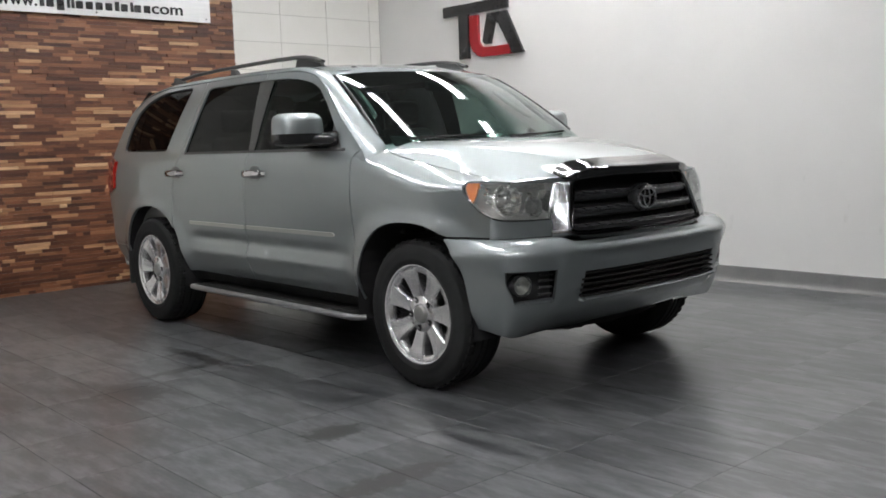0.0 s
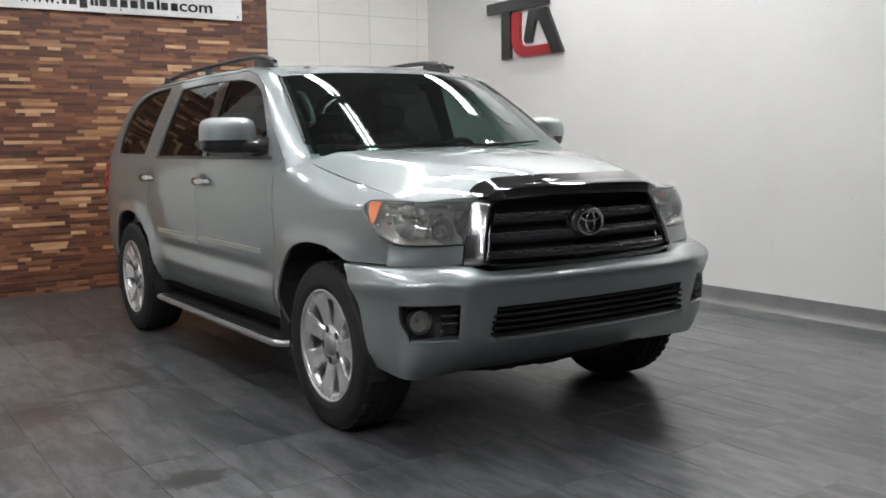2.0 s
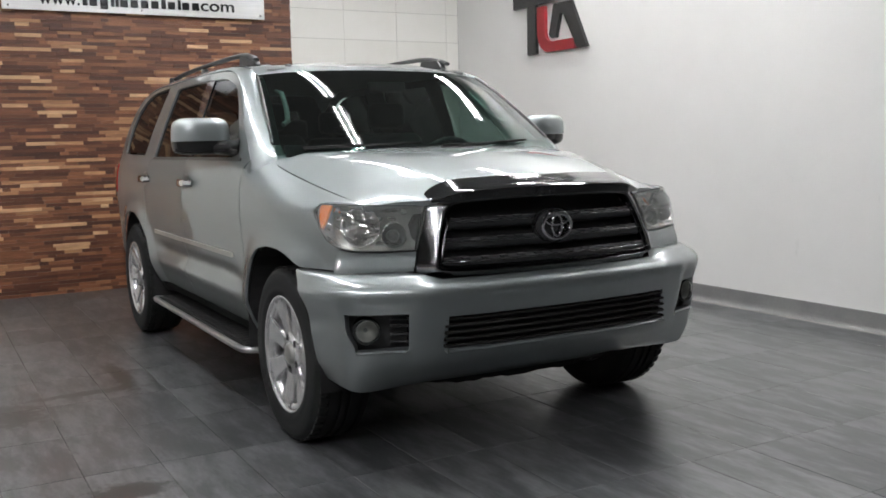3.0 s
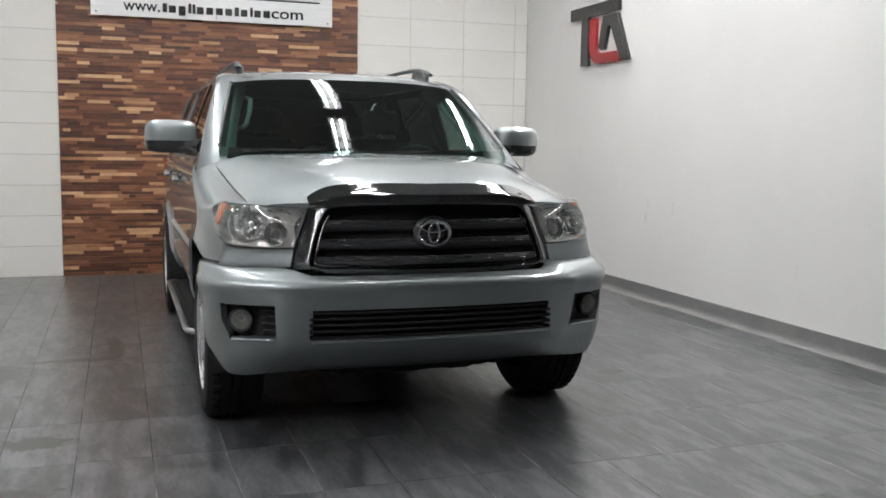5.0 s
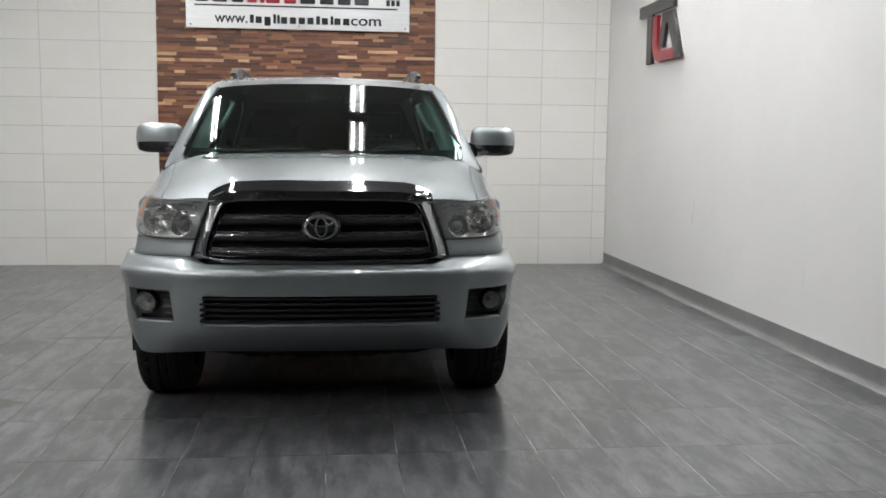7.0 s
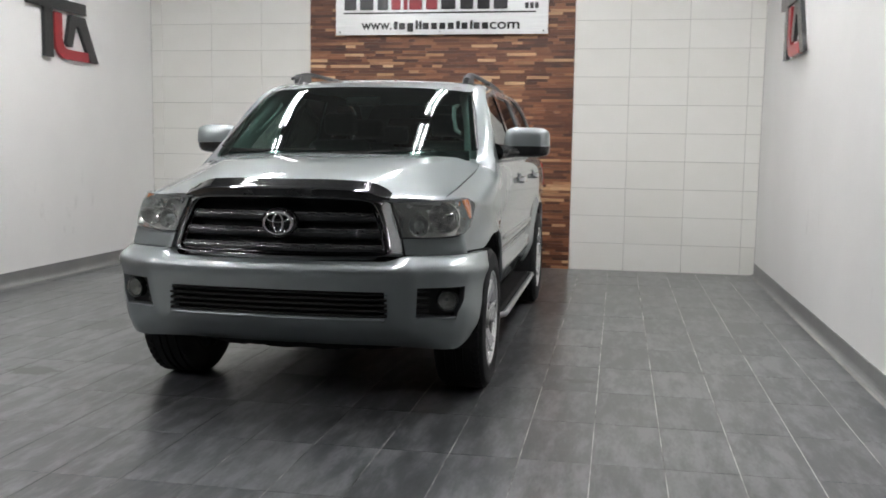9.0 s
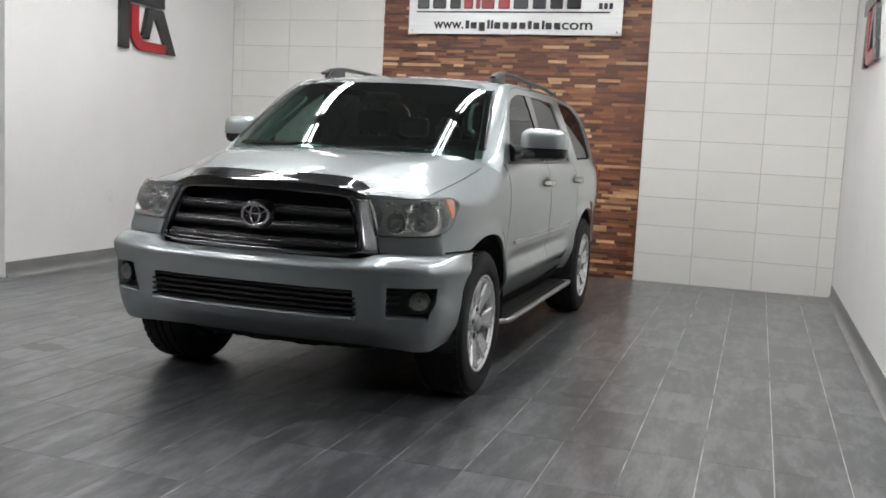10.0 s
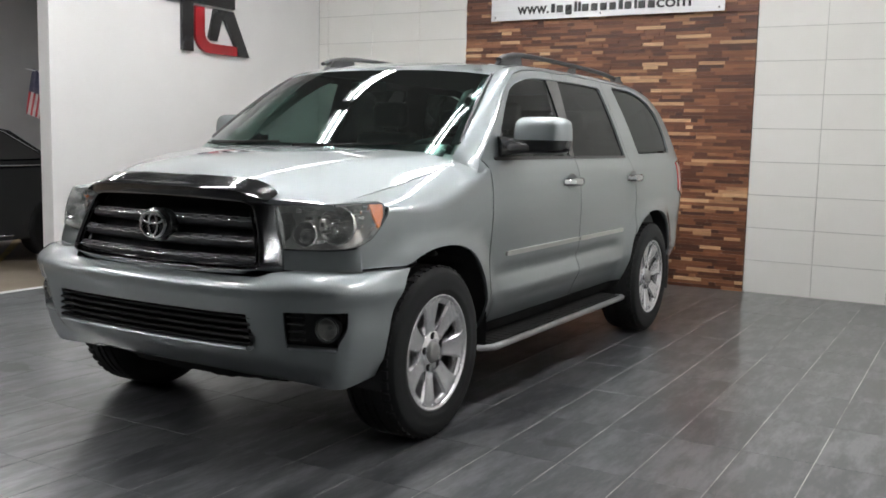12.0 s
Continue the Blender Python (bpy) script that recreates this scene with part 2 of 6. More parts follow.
RUBBER = grained("tyre_rubber", (0.010, 0.0105, 0.011), (0.016, 0.0165, 0.017), 8, 0.7, 0.85, 0.0006, 120, Specular_IOR_Level=0.22)
LEATHER = grained("grey_seat_cloth", (0.026, 0.028, 0.027), (0.036, 0.038, 0.037), 5, 0.6, 0.75, 0.0006, 160)
TRIM_GREY = grained("grey_interior_trim", (0.13, 0.135, 0.13), (0.17, 0.175, 0.17), 5, 0.55, 0.7, 0.0004, 160)
SIGN_STEEL = grained("brushed_steel", (0.60, 0.61, 0.61), (0.70, 0.71, 0.71), 2, 0.32, 0.45, 0.0002, 200, metal=0.7, stretch=(1, 1, 30))
SIGN_BLACK = grained("black_acrylic", (0.012, 0.012, 0.013), (0.02, 0.02, 0.021), 4, 0.2, 0.3)
SIGN_RED = grained("red_acrylic", (0.30, 0.008, 0.014), (0.24, 0.007, 0.012), 4, 0.25, 0.35)
FLAG_RED = grained("flag_red_cloth", (0.38, 0.03, 0.04), (0.30, 0.02, 0.03), 8, 0.8, 0.9)
FLAG_WHITE = grained("flag_white_cloth", (0.65, 0.63, 0.62), (0.55, 0.53, 0.52), 8, 0.8, 0.9)
FLAG_BLUE = grained("flag_blue_cloth", (0.022, 0.025, 0.07), (0.10, 0.10, 0.14), 8, 0.8, 0.9)
DARK_PAINT = grained("dark_car_paint", (0.006, 0.007, 0.009), (0.009, 0.010, 0.012), 4, 0.2, 0.3, Coat_Weight=0.25, Specular_IOR_Level=0.3)
AMBER = material("amber_lens", (0.85, 0.20, 0.02), 0.15, Coat_Weight=0.8)
RED_LENS = material("red_lens", (0.42, 0.012, 0.012), 0.15, Coat_Weight=0.8)
BULB = material("lamp_tube", (1, 1, 1), 0.4, Emission_Color=(0.99, 0.98, 0.985, 1), Emission_Strength=LAMP_POWER)
ENAMEL = grained("white_enamel", (0.7, 0.7, 0.7), (0.62, 0.62, 0.62), 4, 0.4, 0.5)


def glass_material(name, tint, clear, haze=0.0, gloss=0.95):
    """A thin pane: part of the light passes, tinted; the rest is a mirror-like gloss by Fresnel."""
    m = bpy.data.materials.new(name)
    m.use_nodes = True
    nt = m.node_tree
    nt.nodes.clear()
    out = nt.nodes.new("ShaderNodeOutputMaterial")
    mix = nt.nodes.new("ShaderNodeMixShader")
    tr = nt.nodes.new("ShaderNodeBsdfTransparent")
    gl = nt.nodes.new("ShaderNodeBsdfGlossy")
    lw = nt.nodes.new("ShaderNodeLayerWeight")
    lw.inputs["Blend"].default_value = 0.5
    pw = nt.nodes.new("ShaderNodeMath")
    pw.operation = "POWER"
    pw.inputs[1].default_value = 5.0
    fr = nt.nodes.new("ShaderNodeMath")
    fr.operation = "MULTIPLY_ADD"
    fr.inputs[1].default_value, fr.inputs[2].default_value = 1 - clear, clear
    nt.links.new(lw.outputs["Facing"], pw.inputs[0])
    nt.links.new(pw.outputs[0], fr.inputs[0])
    tr.inputs["Color"].default_value = (*tint, 1)
    gl.inputs["Roughness"].default_value = 0.01
    gl.inputs["Color"].default_value = (gloss, gloss * 1.02, gloss * 1.02, 1)
    nt.links.new(fr.outputs[0], mix.inputs[0])
    if haze:
        veil, df = nt.nodes.new("ShaderNodeMixShader"), nt.nodes.new("ShaderNodeBsdfDiffuse")
        df.inputs["Color"].default_value = (0.70, 0.75, 0.72, 1)
        veil.inputs[0].default_value = haze
        nt.links.new(tr.outputs[0], veil.inputs[1])
        nt.links.new(df.outputs[0], veil.inputs[2])
        nt.links.new(veil.outputs[0], mix.inputs[1])
    else:
        nt.links.new(tr.outputs[0], mix.inputs[1])
    nt.links.new(gl.outputs[0], mix.inputs[2])
    nt.links.new(mix.outputs[0], out.inputs[0])
    return m


WINDSHIELD_GLASS = glass_material("windshield_glass", (0.36, 0.52, 0.475), 0.055, 0.010)
TINTED_GLASS = glass_material("privacy_glass", (0.022, 0.022, 0.022), 0.028, 0.0, 0.6)
FRONT_SIDE_GLASS = glass_material("front_side_glass", (0.30, 0.34, 0.325), 0.028, 0.0, 0.65)
LENS_GLASS = glass_material("lamp_lens", (0.97, 0.97, 0.96), 0.05, 0.15)


# ---- building helpers ----
def part(name, bm, mat, parent=None, label="", smooth=None, normals=None):
    me = bpy.data.meshes.new(name)
    if smooth is None:
        bmesh.ops.recalc_face_normals(bm, faces=bm.faces[:])
    bm.to_mesh(me)
    bm.free()
    me.materials.append(mat)
    if smooth or normals:
        me.shade_smooth()
    if normals:
        me.normals_split_custom_set_from_vertices(normals)
    ob = new(name, me)
    ob.parent = parent
    if label:
        tagged(ob, label)
    return ob


def thing(name, label, category, loc=(0, 0, 0), group="", kind=""):
    ob = new(name)
    ob.location = loc
    ob.empty_display_size = 0.1
    return tagged(ob, label, category, group, kind)


def add_box(bm, x0, x1, y0, y1, z0, z1, bevel=0.0, segs=1):
    g = bmesh.ops.create_cube(bm, size=1)["verts"]
    for v in g:
        v.co = Vector(((x0 + x1) / 2 + v.co.x * (x1 - x0), (y0 + y1) / 2 + v.co.y * (y1 - y0), (z0 + z1) / 2 + v.co.z * (z1 - z0)))
    if bevel:
        es = list({e for v in g for e in v.link_edges})
        bmesh.ops.bevel(bm, geom=es, offset=bevel, segments=segs, affect="EDGES", profile=0.5)
    return g


def box(name, mat, parent, x0, x1, y0, y1, z0, z1, bevel=0.0, segs=1, label=""):
    bm = bmesh.new()
    add_box(bm, x0, x1, y0, y1, z0, z1, bevel, segs)
    return part(name, bm, mat, parent, label)


def add_prism(bm, pts, axis, a, b, bevel=0.0):
    """A flat outline of 2D points, drawn out along an axis from a to b."""
    def put(p, k):
        return {"x": (k, p[0], p[1]), "y": (p[0], k, p[1]), "z": (p[0], p[1], k)}[axis]
    v0 = [bm.verts.new(put(p, a)) for p in pts]
    v1 = [bm.verts.new(put(p, b)) for p in pts]
    fs = [bm.faces.new(v0), bm.faces.new(list(reversed(v1)))]
    n = len(pts)
    for i in range(n):
        fs.append(bm.faces.new((v0[i], v1[i], v1[(i + 1) % n], v0[(i + 1) % n])))
    if bevel:
        es = list({e for f in fs[:2] for e in f.edges})
        bmesh.ops.bevel(bm, geom=es, offset=bevel, segments=2, affect="EDGES", profile=0.5)


def add_lathe(bm, profile, n, axis="x", centre=(0, 0, 0), close=False):
    """A profile of (distance along the axis, radius), turned round the axis."""
    rings = []
    for a, r in profile:
        ring = []
        for i in range(n):
            t = 2 * math.pi * i / n
            c, s = r * math.cos(t), r * math.sin(t)
            p = {"x": (a, c, s), "y": (c, a, s), "z": (c, s, a)}[axis]
            ring.append(bm.verts.new(Vector(p) + Vector(centre)))
        rings.append(ring)
    for r0, r1 in zip(rings, rings[1:]):
        for i in range(n):
            bm.faces.new((r0[i], r0[(i + 1) % n], r1[(i + 1) % n], r1[i]))
    if close:
        for ring in (rings[0], rings[-1]):
            bm.faces.new(ring)


def add_sweep(bm, path, radii, n=10, caps=True):
    """A round tube along points; radii: one, or one a point, each a number or (across, up)."""
    path = [Vector(p) for p in path]
    rings = []
    for i, p in enumerate(path):
        d = (path[min(i + 1, len(path) - 1)] - path[max(i - 1, 0)]).normalized()
        side = d.cross(Vector((0, 0, 1)))
        side = side.normalized() if side.length > 1e-4 else Vector((1, 0, 0))
        up = side.cross(d).normalized()
        r = radii[i] if isinstance(radii, (list, tuple)) and len(radii) == len(path) else radii
        ra, rb = r if isinstance(r, tuple) else (r, r)
        rings.append([bm.verts.new(p + side * ra * math.cos(2 * math.pi * k / n) + up * rb * math.sin(2 * math.pi * k / n)) for k in range(n)])
    for r0, r1 in zip(rings, rings[1:]):
        for k in range(n):
            bm.faces.new((r0[k], r0[(k + 1) % n], r1[(k + 1) % n], r1[k]))
    if caps:
        bm.faces.new(rings[0]), bm.faces.new(list(reversed(rings[-1])))


def lerp_table(table, t):
    """Smooth value from rows (t, value): monotone cubic."""
    if t <= table[0][0]:
        return table[0][1]
    if t >= table[-1][0]:
        return table[-1][1]
    for i in range(len(table) - 1):
        if t <= table[i + 1][0]:
            break
    def slope(k):
        if k <= 0 or k >= len(table) - 1:
            j = min(max(k, 0), len(table) - 2) if k <= 0 else len(table) - 2
            return (table[j + 1][1] - table[j][1]) / (table[j + 1][0] - table[j][0])
        a = (table[k][1] - table[k - 1][1]) / (table[k][0] - table[k - 1][0])
        b = (table[k + 1][1] - table[k][1]) / (table[k + 1][0] - table[k][0])
        return 0.0 if a * b <= 0 else 2 * a * b / (a + b)
    h = table[i + 1][0] - table[i][0]
    u = (t - table[i][0]) / h
    return ((2 * u**3 - 3 * u**2 + 1) * table[i][1] + (u**3 - 2 * u**2 + u) * h * slope(i)
            + (3 * u**2 - 2 * u**3) * table[i + 1][1] + (u**3 - u**2) * h * slope(i + 1))


def smooth_step(a, b, x):
    u = min(max((x - a) / (b - a), 0), 1)
    return u * u * (3 - 2 * u)


# ---- the room ----
X_W, X_E, Y_N = -3.93, 3.20, 5.47
WEST_END, EAST_END, S_END = 1.71, -1.3, -13.0
FAR_W, FAR_E = -12.0, 9.0
TILE_FACE = 5.456
TW, TH = 0.634, 0.3095
WOOD_W, WOOD_E = -1.912, 1.162


def structure(name, label, category):
    return thing(name, label, category, kind="structure")


def build_shell():
    w = box("wall_north", GROUT, None, X_W - 0.15, X_E + 0.15, Y_N - 0.008, Y_N + 0.2, 0, CEILING)
    tagged(w, "back wall with pale tiles beside a wood strip panel", "wall", kind="structure")
    e = box("wall_east", WHITE_WALL, None, X_E, X_E + 0.15, EAST_END, Y_N - 0.01, 0, CEILING, 0.004)
    tagged(e, "white painted plaster side wall with light scuffs", "wall", kind="structure")
    s = box("wall_west", WHITE_WALL, None, X_W - 0.15, X_W, WEST_END, Y_N - 0.01, 0, CEILING, 0.006, 2)
    tagged(s, "white painted partition wall that ends at the garage", "wall", kind="structure")
    c = box("ceiling", CEIL, None, FAR_W, FAR_E, S_END, 14.0, CEILING, CEILING + 0.2)
    tagged(c, "plain dark painted ceiling", "ceiling", kind="structure")
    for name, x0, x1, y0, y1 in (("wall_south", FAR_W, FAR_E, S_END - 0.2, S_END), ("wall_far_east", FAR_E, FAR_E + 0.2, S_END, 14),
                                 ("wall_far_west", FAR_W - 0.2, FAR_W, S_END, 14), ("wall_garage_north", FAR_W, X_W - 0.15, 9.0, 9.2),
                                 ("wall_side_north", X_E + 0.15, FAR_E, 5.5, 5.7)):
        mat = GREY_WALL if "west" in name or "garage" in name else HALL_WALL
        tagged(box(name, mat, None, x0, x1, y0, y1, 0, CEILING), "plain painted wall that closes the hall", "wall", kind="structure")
    f = box("floor", FLOOR_GROUT, None, X_W - 0.12, FAR_E, S_END, Y_N + 0.1, -0.2, -0.0012)
    tagged(f, "dark charcoal porcelain tile floor with pale grout lines", "floor", kind="structure")
    g = box("garage_floor", CONCRETE, None, FAR_W, X_W - 0.12, S_END, 9.1, -0.2, -0.006)
    tagged(g, "brown stained concrete garage floor", "floor", kind="structure")
    edge = box("threshold", ENAMEL, None, X_W - 0.16, X_W - 0.09, S_END, WEST_END, -0.01, 0.004, 0.002)
    tagged(edge, "pale metal threshold strip between tile and concrete", "threshold", kind="structure")
    bm = bmesh.new()
    add_prism(bm, [(-5.70, 2.32), (-5.58, 2.28), (-8.6, 4.95), (-8.72, 4.86)], "z", -0.006, -0.002)
    tagged(part("parking_line", bm, YELLOW), "worn yellow painted parking line on concrete", "line", kind="structure")
    return w, f


def build_baseboards():
    """Rubber cove base: a thin upright with a flared toe."""
    prof = [(0, 0.135), (0.004, 0.137), (0.007, 0.132), (0.007, 0.05), (0.010, 0.03), (0.018, 0.014), (0.032, 0.004), (0.034, 0.0), (0, 0)]
    for name, x, sgn, y0, y1 in (("baseboard_east", X_E, -1, EAST_END, TILE_FACE), ("baseboard_west", X_W, 1, WEST_END + 0.004, TILE_FACE)):
        bm = bmesh.new()
        add_prism(bm, [(x + sgn * a, z) for a, z in prof], "y", y0, y1)
        tagged(part(name, bm, BASE_RUBBER), "grey rubber cove baseboard along a white wall", "baseboard", kind="structure")
        bm = bmesh.new()
        add_prism(bm, [(x + sgn * a, z) for a, z in ((0.033, 0.0), (0.033, 0.006), (0.042, 0.005), (0.050, 0.0005))], "y", y0, y1)
        tagged(part("trim", bm, SEALANT), "pale dusty sealant bead along the baseboard", "trim", kind="structure")
    bm = bmesh.new()
    add_box(bm, X_W - 0.15, X_W, WEST_END - 0.004, WEST_END, 0, 0.03)
    tagged(part("trim", bm, ENAMEL), "white foot trim on the end of the partition wall", "trim", kind="structure")


WALL_NORTH, FLOOR = build_shell()
build_baseboards()


# ---- wall sign and wall emblems ----
def lettering(word, x0, x1, z, height):
    """A raised word in the built-in font, fitted between x0 and x1 on the sign's face."""
    curve = bpy.data.curves.new("lettering", "FONT")
    curve.body = word
    curve.extrude = 0.5
    curve.offset = 0.012
    ob = bpy.data.objects.new("lettering", curve)
    bpy.context.scene.collection.objects.link(ob)
    bpy.context.view_layer.update()
    bm = bmesh.new()
    me = ob.evaluated_get(bpy.context.evaluated_depsgraph_get()).to_mesh()
    bm.from_mesh(me)
    bpy.data.objects.remove(ob)
    lo, hi = min(v.co.x for v in bm.verts), max(v.co.x for v in bm.verts)
    top = max(v.co.y for v in bm.verts)
    for v in bm.verts:
        v.co = Vector((x0 + (v.co.x - lo) / (hi - lo) * (x1 - x0), -0.018 - v.co.z * 0.012, z + v.co.y / top * height))
    return bm


def build_sign():
    s = thing("wall_sign", "brushed steel company sign with dark raised lettering on the wood panel", "sign", (-0.36, 5.40, 2.97))
    x0, x1, z0, z1 = -1.225, 1.225, -0.335, 0.335
    bm = bmesh.new()
    add_box(bm, x0, x1, -0.012, 0.0, z0, z1, 0.003, 2)
    part("plate", bm, SIGN_STEEL, s, "brushed steel plate")
    for x in (x0 + 0.05, 0.0, x1 - 0.05):
        for z in (z0 + 0.035, z1 - 0.035):
            bm = bmesh.new()
            add_lathe(bm, [(-0.012, 0.009), (-0.018, 0.009), (-0.020, 0.006)], 12, "y", (x, 0, z), True)
            part("standoff_cap", bm, CHROME, s)
            bm = bmesh.new()
            add_lathe(bm, [(0, 0.012), (0.042, 0.012)], 10, "y", (x, 0, z), True)
            part("standoff", bm, CHROME, s)
    bm = bmesh.new()
    add_box(bm, -1.13, 1.09, -0.024, -0.012, -0.098, -0.082, 0.002)
    part("rule", bm, SIGN_BLACK, s, "black dividing line")
    # large word shapes: plain blocks in the sign's colours
    x = -1.12
    for width, mat in ((0.17, 0), (0.19, 0), (0.15, 0), (0.13, 1), (0.06, 1), (0.18, 1), (0.16, 1), (0.20, 0), (0.18, 0), (0.17, 0), (0.19, 0)):
        bm = bmesh.new()
        add_box(bm, x, x + width * 0.83, -0.032, -0.012, -0.055, 0.20, 0.012, 2)
        part("word_block", bm, SIGN_RED if mat else SIGN_BLACK, s)
        x += width * 1.09
    for k in range(3):
        bm = bmesh.new()
        add_box(bm, 0.965 + 0.055 * k, 1.005 + 0.055 * k, -0.022, -0.012, -0.055, 0.01, 0.003)
        part("word_block", bm, SIGN_BLACK, s)
    # the small line: the ends lettered, the name between them as one bar a character
    for word, x0, x1 in (("www.", -0.915, -0.560), (".com", 0.529, 0.907)):
        part("lettering", lettering(word, x0, x1, -0.275, 0.075), SIGN_BLACK, s)
    x = -0.535
    widths = {"x": 0.078, "p": 0.078, "l": 0.034, "i": 0.034, "|": 0.050}
    for ch in "|xplixxxx|xixx":
        w = widths[ch]
        top = {"l": 0.10, "i": 0.095, "|": 0.09}.get(ch, 0.072)
        low = -0.026 if ch == "p" else 0.0
        bm = bmesh.new()
        add_box(bm, x, x + w * 0.88, -0.024, -0.012, -0.275 + low, -0.275 + top, 0.004)
        part("character_bar", bm, SIGN_BLACK, s)
        x += w * 1.235
    return s


def build_emblem(name, loc, turn):
    """Three interlocking plain shapes: a dark hooked bar, a red elbow and a dark gable."""
    s = thing(name, "large raised black and red company emblem on a white wall", "emblem", loc, "wall emblems")
    s.rotation_euler = (0, 0, turn)
    bar = [(0, 0.48), (1.0, 0.48), (1.0, 0.595), (0, 0.595)]
    stem = [(0.25, 0.0), (0.40, 0.0), (0.40, 0.478), (0.25, 0.478)]
    elbow = [(0.425, 0.455), (0.425, 0.20)]
    elbow += [(0.625 - 0.20 * math.cos(a), 0.20 - 0.20 * math.sin(a)) for a in [k * math.pi / 16 for k in range(1, 9)]]
    elbow += [(1.03, 0.0), (1.03, 0.10), (0.70, 0.10)]
    elbow += [(0.655 - 0.10 * math.sin(a), 0.20 - 0.10 * math.cos(a)) for a in [k * math.pi / 16 for k in range(1, 9)]]
    elbow += [(0.555, 0.455)]
    gable = [(0.70, 0.455), (0.98, 0.455), (1.22, 0.0), (1.065, 0.0), (0.85, 0.36), (0.80, 0.345), (0.735, 0.13), (0.66, 0.13), (0.62, 0.165)]
    for label, mat, outline in (("bar", SIGN_BLACK, bar), ("stem", SIGN_BLACK, stem), ("elbow", SIGN_RED, elbow), ("gable", SIGN_BLACK, gable)):
        bm = bmesh.new()
        add_prism(bm, outline, "y", -0.045, -0.008, 0.002)
        part(label, bm, mat, s, "red elbow shape" if mat is SIGN_RED else "")
        bm = bmesh.new()
        cx, cz = sum(p[0] for p in outline) / len(outline), sum(p[1] for p in outline) / len(outline)
        add_prism(bm, [(cx + (p[0] - cx) * 0.97, cz + (p[1] - cz) * 0.97) for p in outline], "y", -0.008, 0.0)
        part("backing", bm, ENAMEL, s)
    return s


SIGN = build_sign()
build_emblem("wall_emblem", (X_E, 4.25, 2.205), -math.pi / 2)
build_emblem("wall_emblem", (X_W, 2.965, 2.205), math.pi / 2)


# ---- ceiling lamps ----
def build_lamp(half):
    """A strip light: enamelled channel with two long tubes on end sockets, and added low reflector wings."""
    s = thing("strip_light", "white ceiling strip light with two lit tubes, some added as fill", "lamp", (0, 0, LAMP_Z), "ceiling strip lights")
    bm = bmesh.new()
    add_prism(bm, [(-0.06, 0.02), (0.06, 0.02), (0.035, 0.07), (-0.035, 0.07)], "y", -half, half)
    part("channel", bm, ENAMEL, s)
    # wings added to hold light off the upper walls and send it down
    for q in (-1, 1):
        bm = bmesh.new()
        add_prism(bm, [(q * 0.060, 0.020), (q * 0.064, 0.024), (q * 0.113, -0.045), (q * 0.109, -0.047)], "y", -half, half)
        part("reflector", bm, ENAMEL, s)
    for x in (-0.055, 0.055):
        bm = bmesh.new()
        add_lathe(bm, [(0.03 - half, 0.0135), (half - 0.03, 0.0135)], 12, "y", (x, 0, -0.01), True)
        part("tube", bm, BULB, s, "lit white tube", smooth=True)
    for y in (0.015 - half, half - 0.015):
        for x in (-0.055, 0.055):
            bm = bmesh.new()
            add_box(bm, x - 0.015, x + 0.015, y - 0.015, y + 0.015, -0.03, 0.02, 0.003)
            part("socket", bm, ENAMEL, s)
    for y in (-0.75 * half, 0.75 * half):
        bm = bmesh.new()
        add_sweep(bm, [(0, y, 0.068), (0, y, CEILING - LAMP_Z)], 0.004, 6)
        part("hanger", bm, ENAMEL, s)
    return s


def place_lamps():
    short, long = build_lamp(0.85), build_lamp(1.2)
    short.location = (LAMP_ROWS[0], 2.70, LAMP_Z)
    for x in LAMP_ROWS[1:]:
        copy_thing(short, pose(x, 2.70, LAMP_Z))
    long.location = (LAMP_ROWS[0], 0.45, LAMP_Z)
    # the lamp at -3.00, -4.75 is an unseen fill, added for the left floor
    for x, y in ((LAMP_ROWS[1], 0.45), (-3.00, -4.75)):
        copy_thing(long, pose(x, y, LAMP_Z))
    copy_thing(short, pose(LAMP_ROWS[2], 0.45, LAMP_Z))
    # unseen fill lamps, added to brighten the garage, left floor and right front
    for x, y in ((-4.5, -2.3), (-4.9, -4.6), (-9.8, 3.5), (-7.4, 3.2), (-8.5, -5.0), (6.2, -3.0)):
        copy_thing(long, pose(x, y, LAMP_Z))


place_lamps()


# ---- the large car: body shape (x across, y to the tail from the front axle, z up) ----
SIDE = ((0.34, 0.840), (0.42, 0.893), (0.50, 0.935), (0.60, 0.966), (0.70, 0.970), (0.80, 0.975), (0.90, 0.983), (1.02, 0.990),
        (1.12, 0.986), (1.20, 0.974), (1.25, 0.958), (1.285, 0.940), (1.50, 0.872), (1.75, 0.778), (1.82, 0.745))
TAPER = ((-0.54, -0.100), (-0.49, -0.075), (-0.44, -0.062), (-0.36, -0.047), (-0.26, -0.026), (-0.12, -0.008), (0.05, 0.0), (3.0, 0.0), (3.5, -0.002), (3.8, -0.012), (3.94, -0.030), (4.03, -0.072), (4.10, -0.16))
HOOD_MID = ((-0.80, 1.137), (-0.765, 1.159), (-0.70, 1.186), (-0.6, 1.214), (-0.45, 1.253), (-0.3, 1.283), (-0.1, 1.309), (0.12, 1.325), (0.4, 1.340))
HOOD_FRONT = ((0, -0.740), (0.2, -0.734), (0.35, -0.716), (0.45, -0.692), (0.52, -0.663), (0.56, -0.640), (0.62, -0.606), (0.70, -0.577), (0.76, -0.560), (0.81, -0.538))
ARCH_A, ARCH_B, ARCH_Z = 0.472, 0.496, 0.40
ARCH_F, ARCH_R = 0.036, 3.12


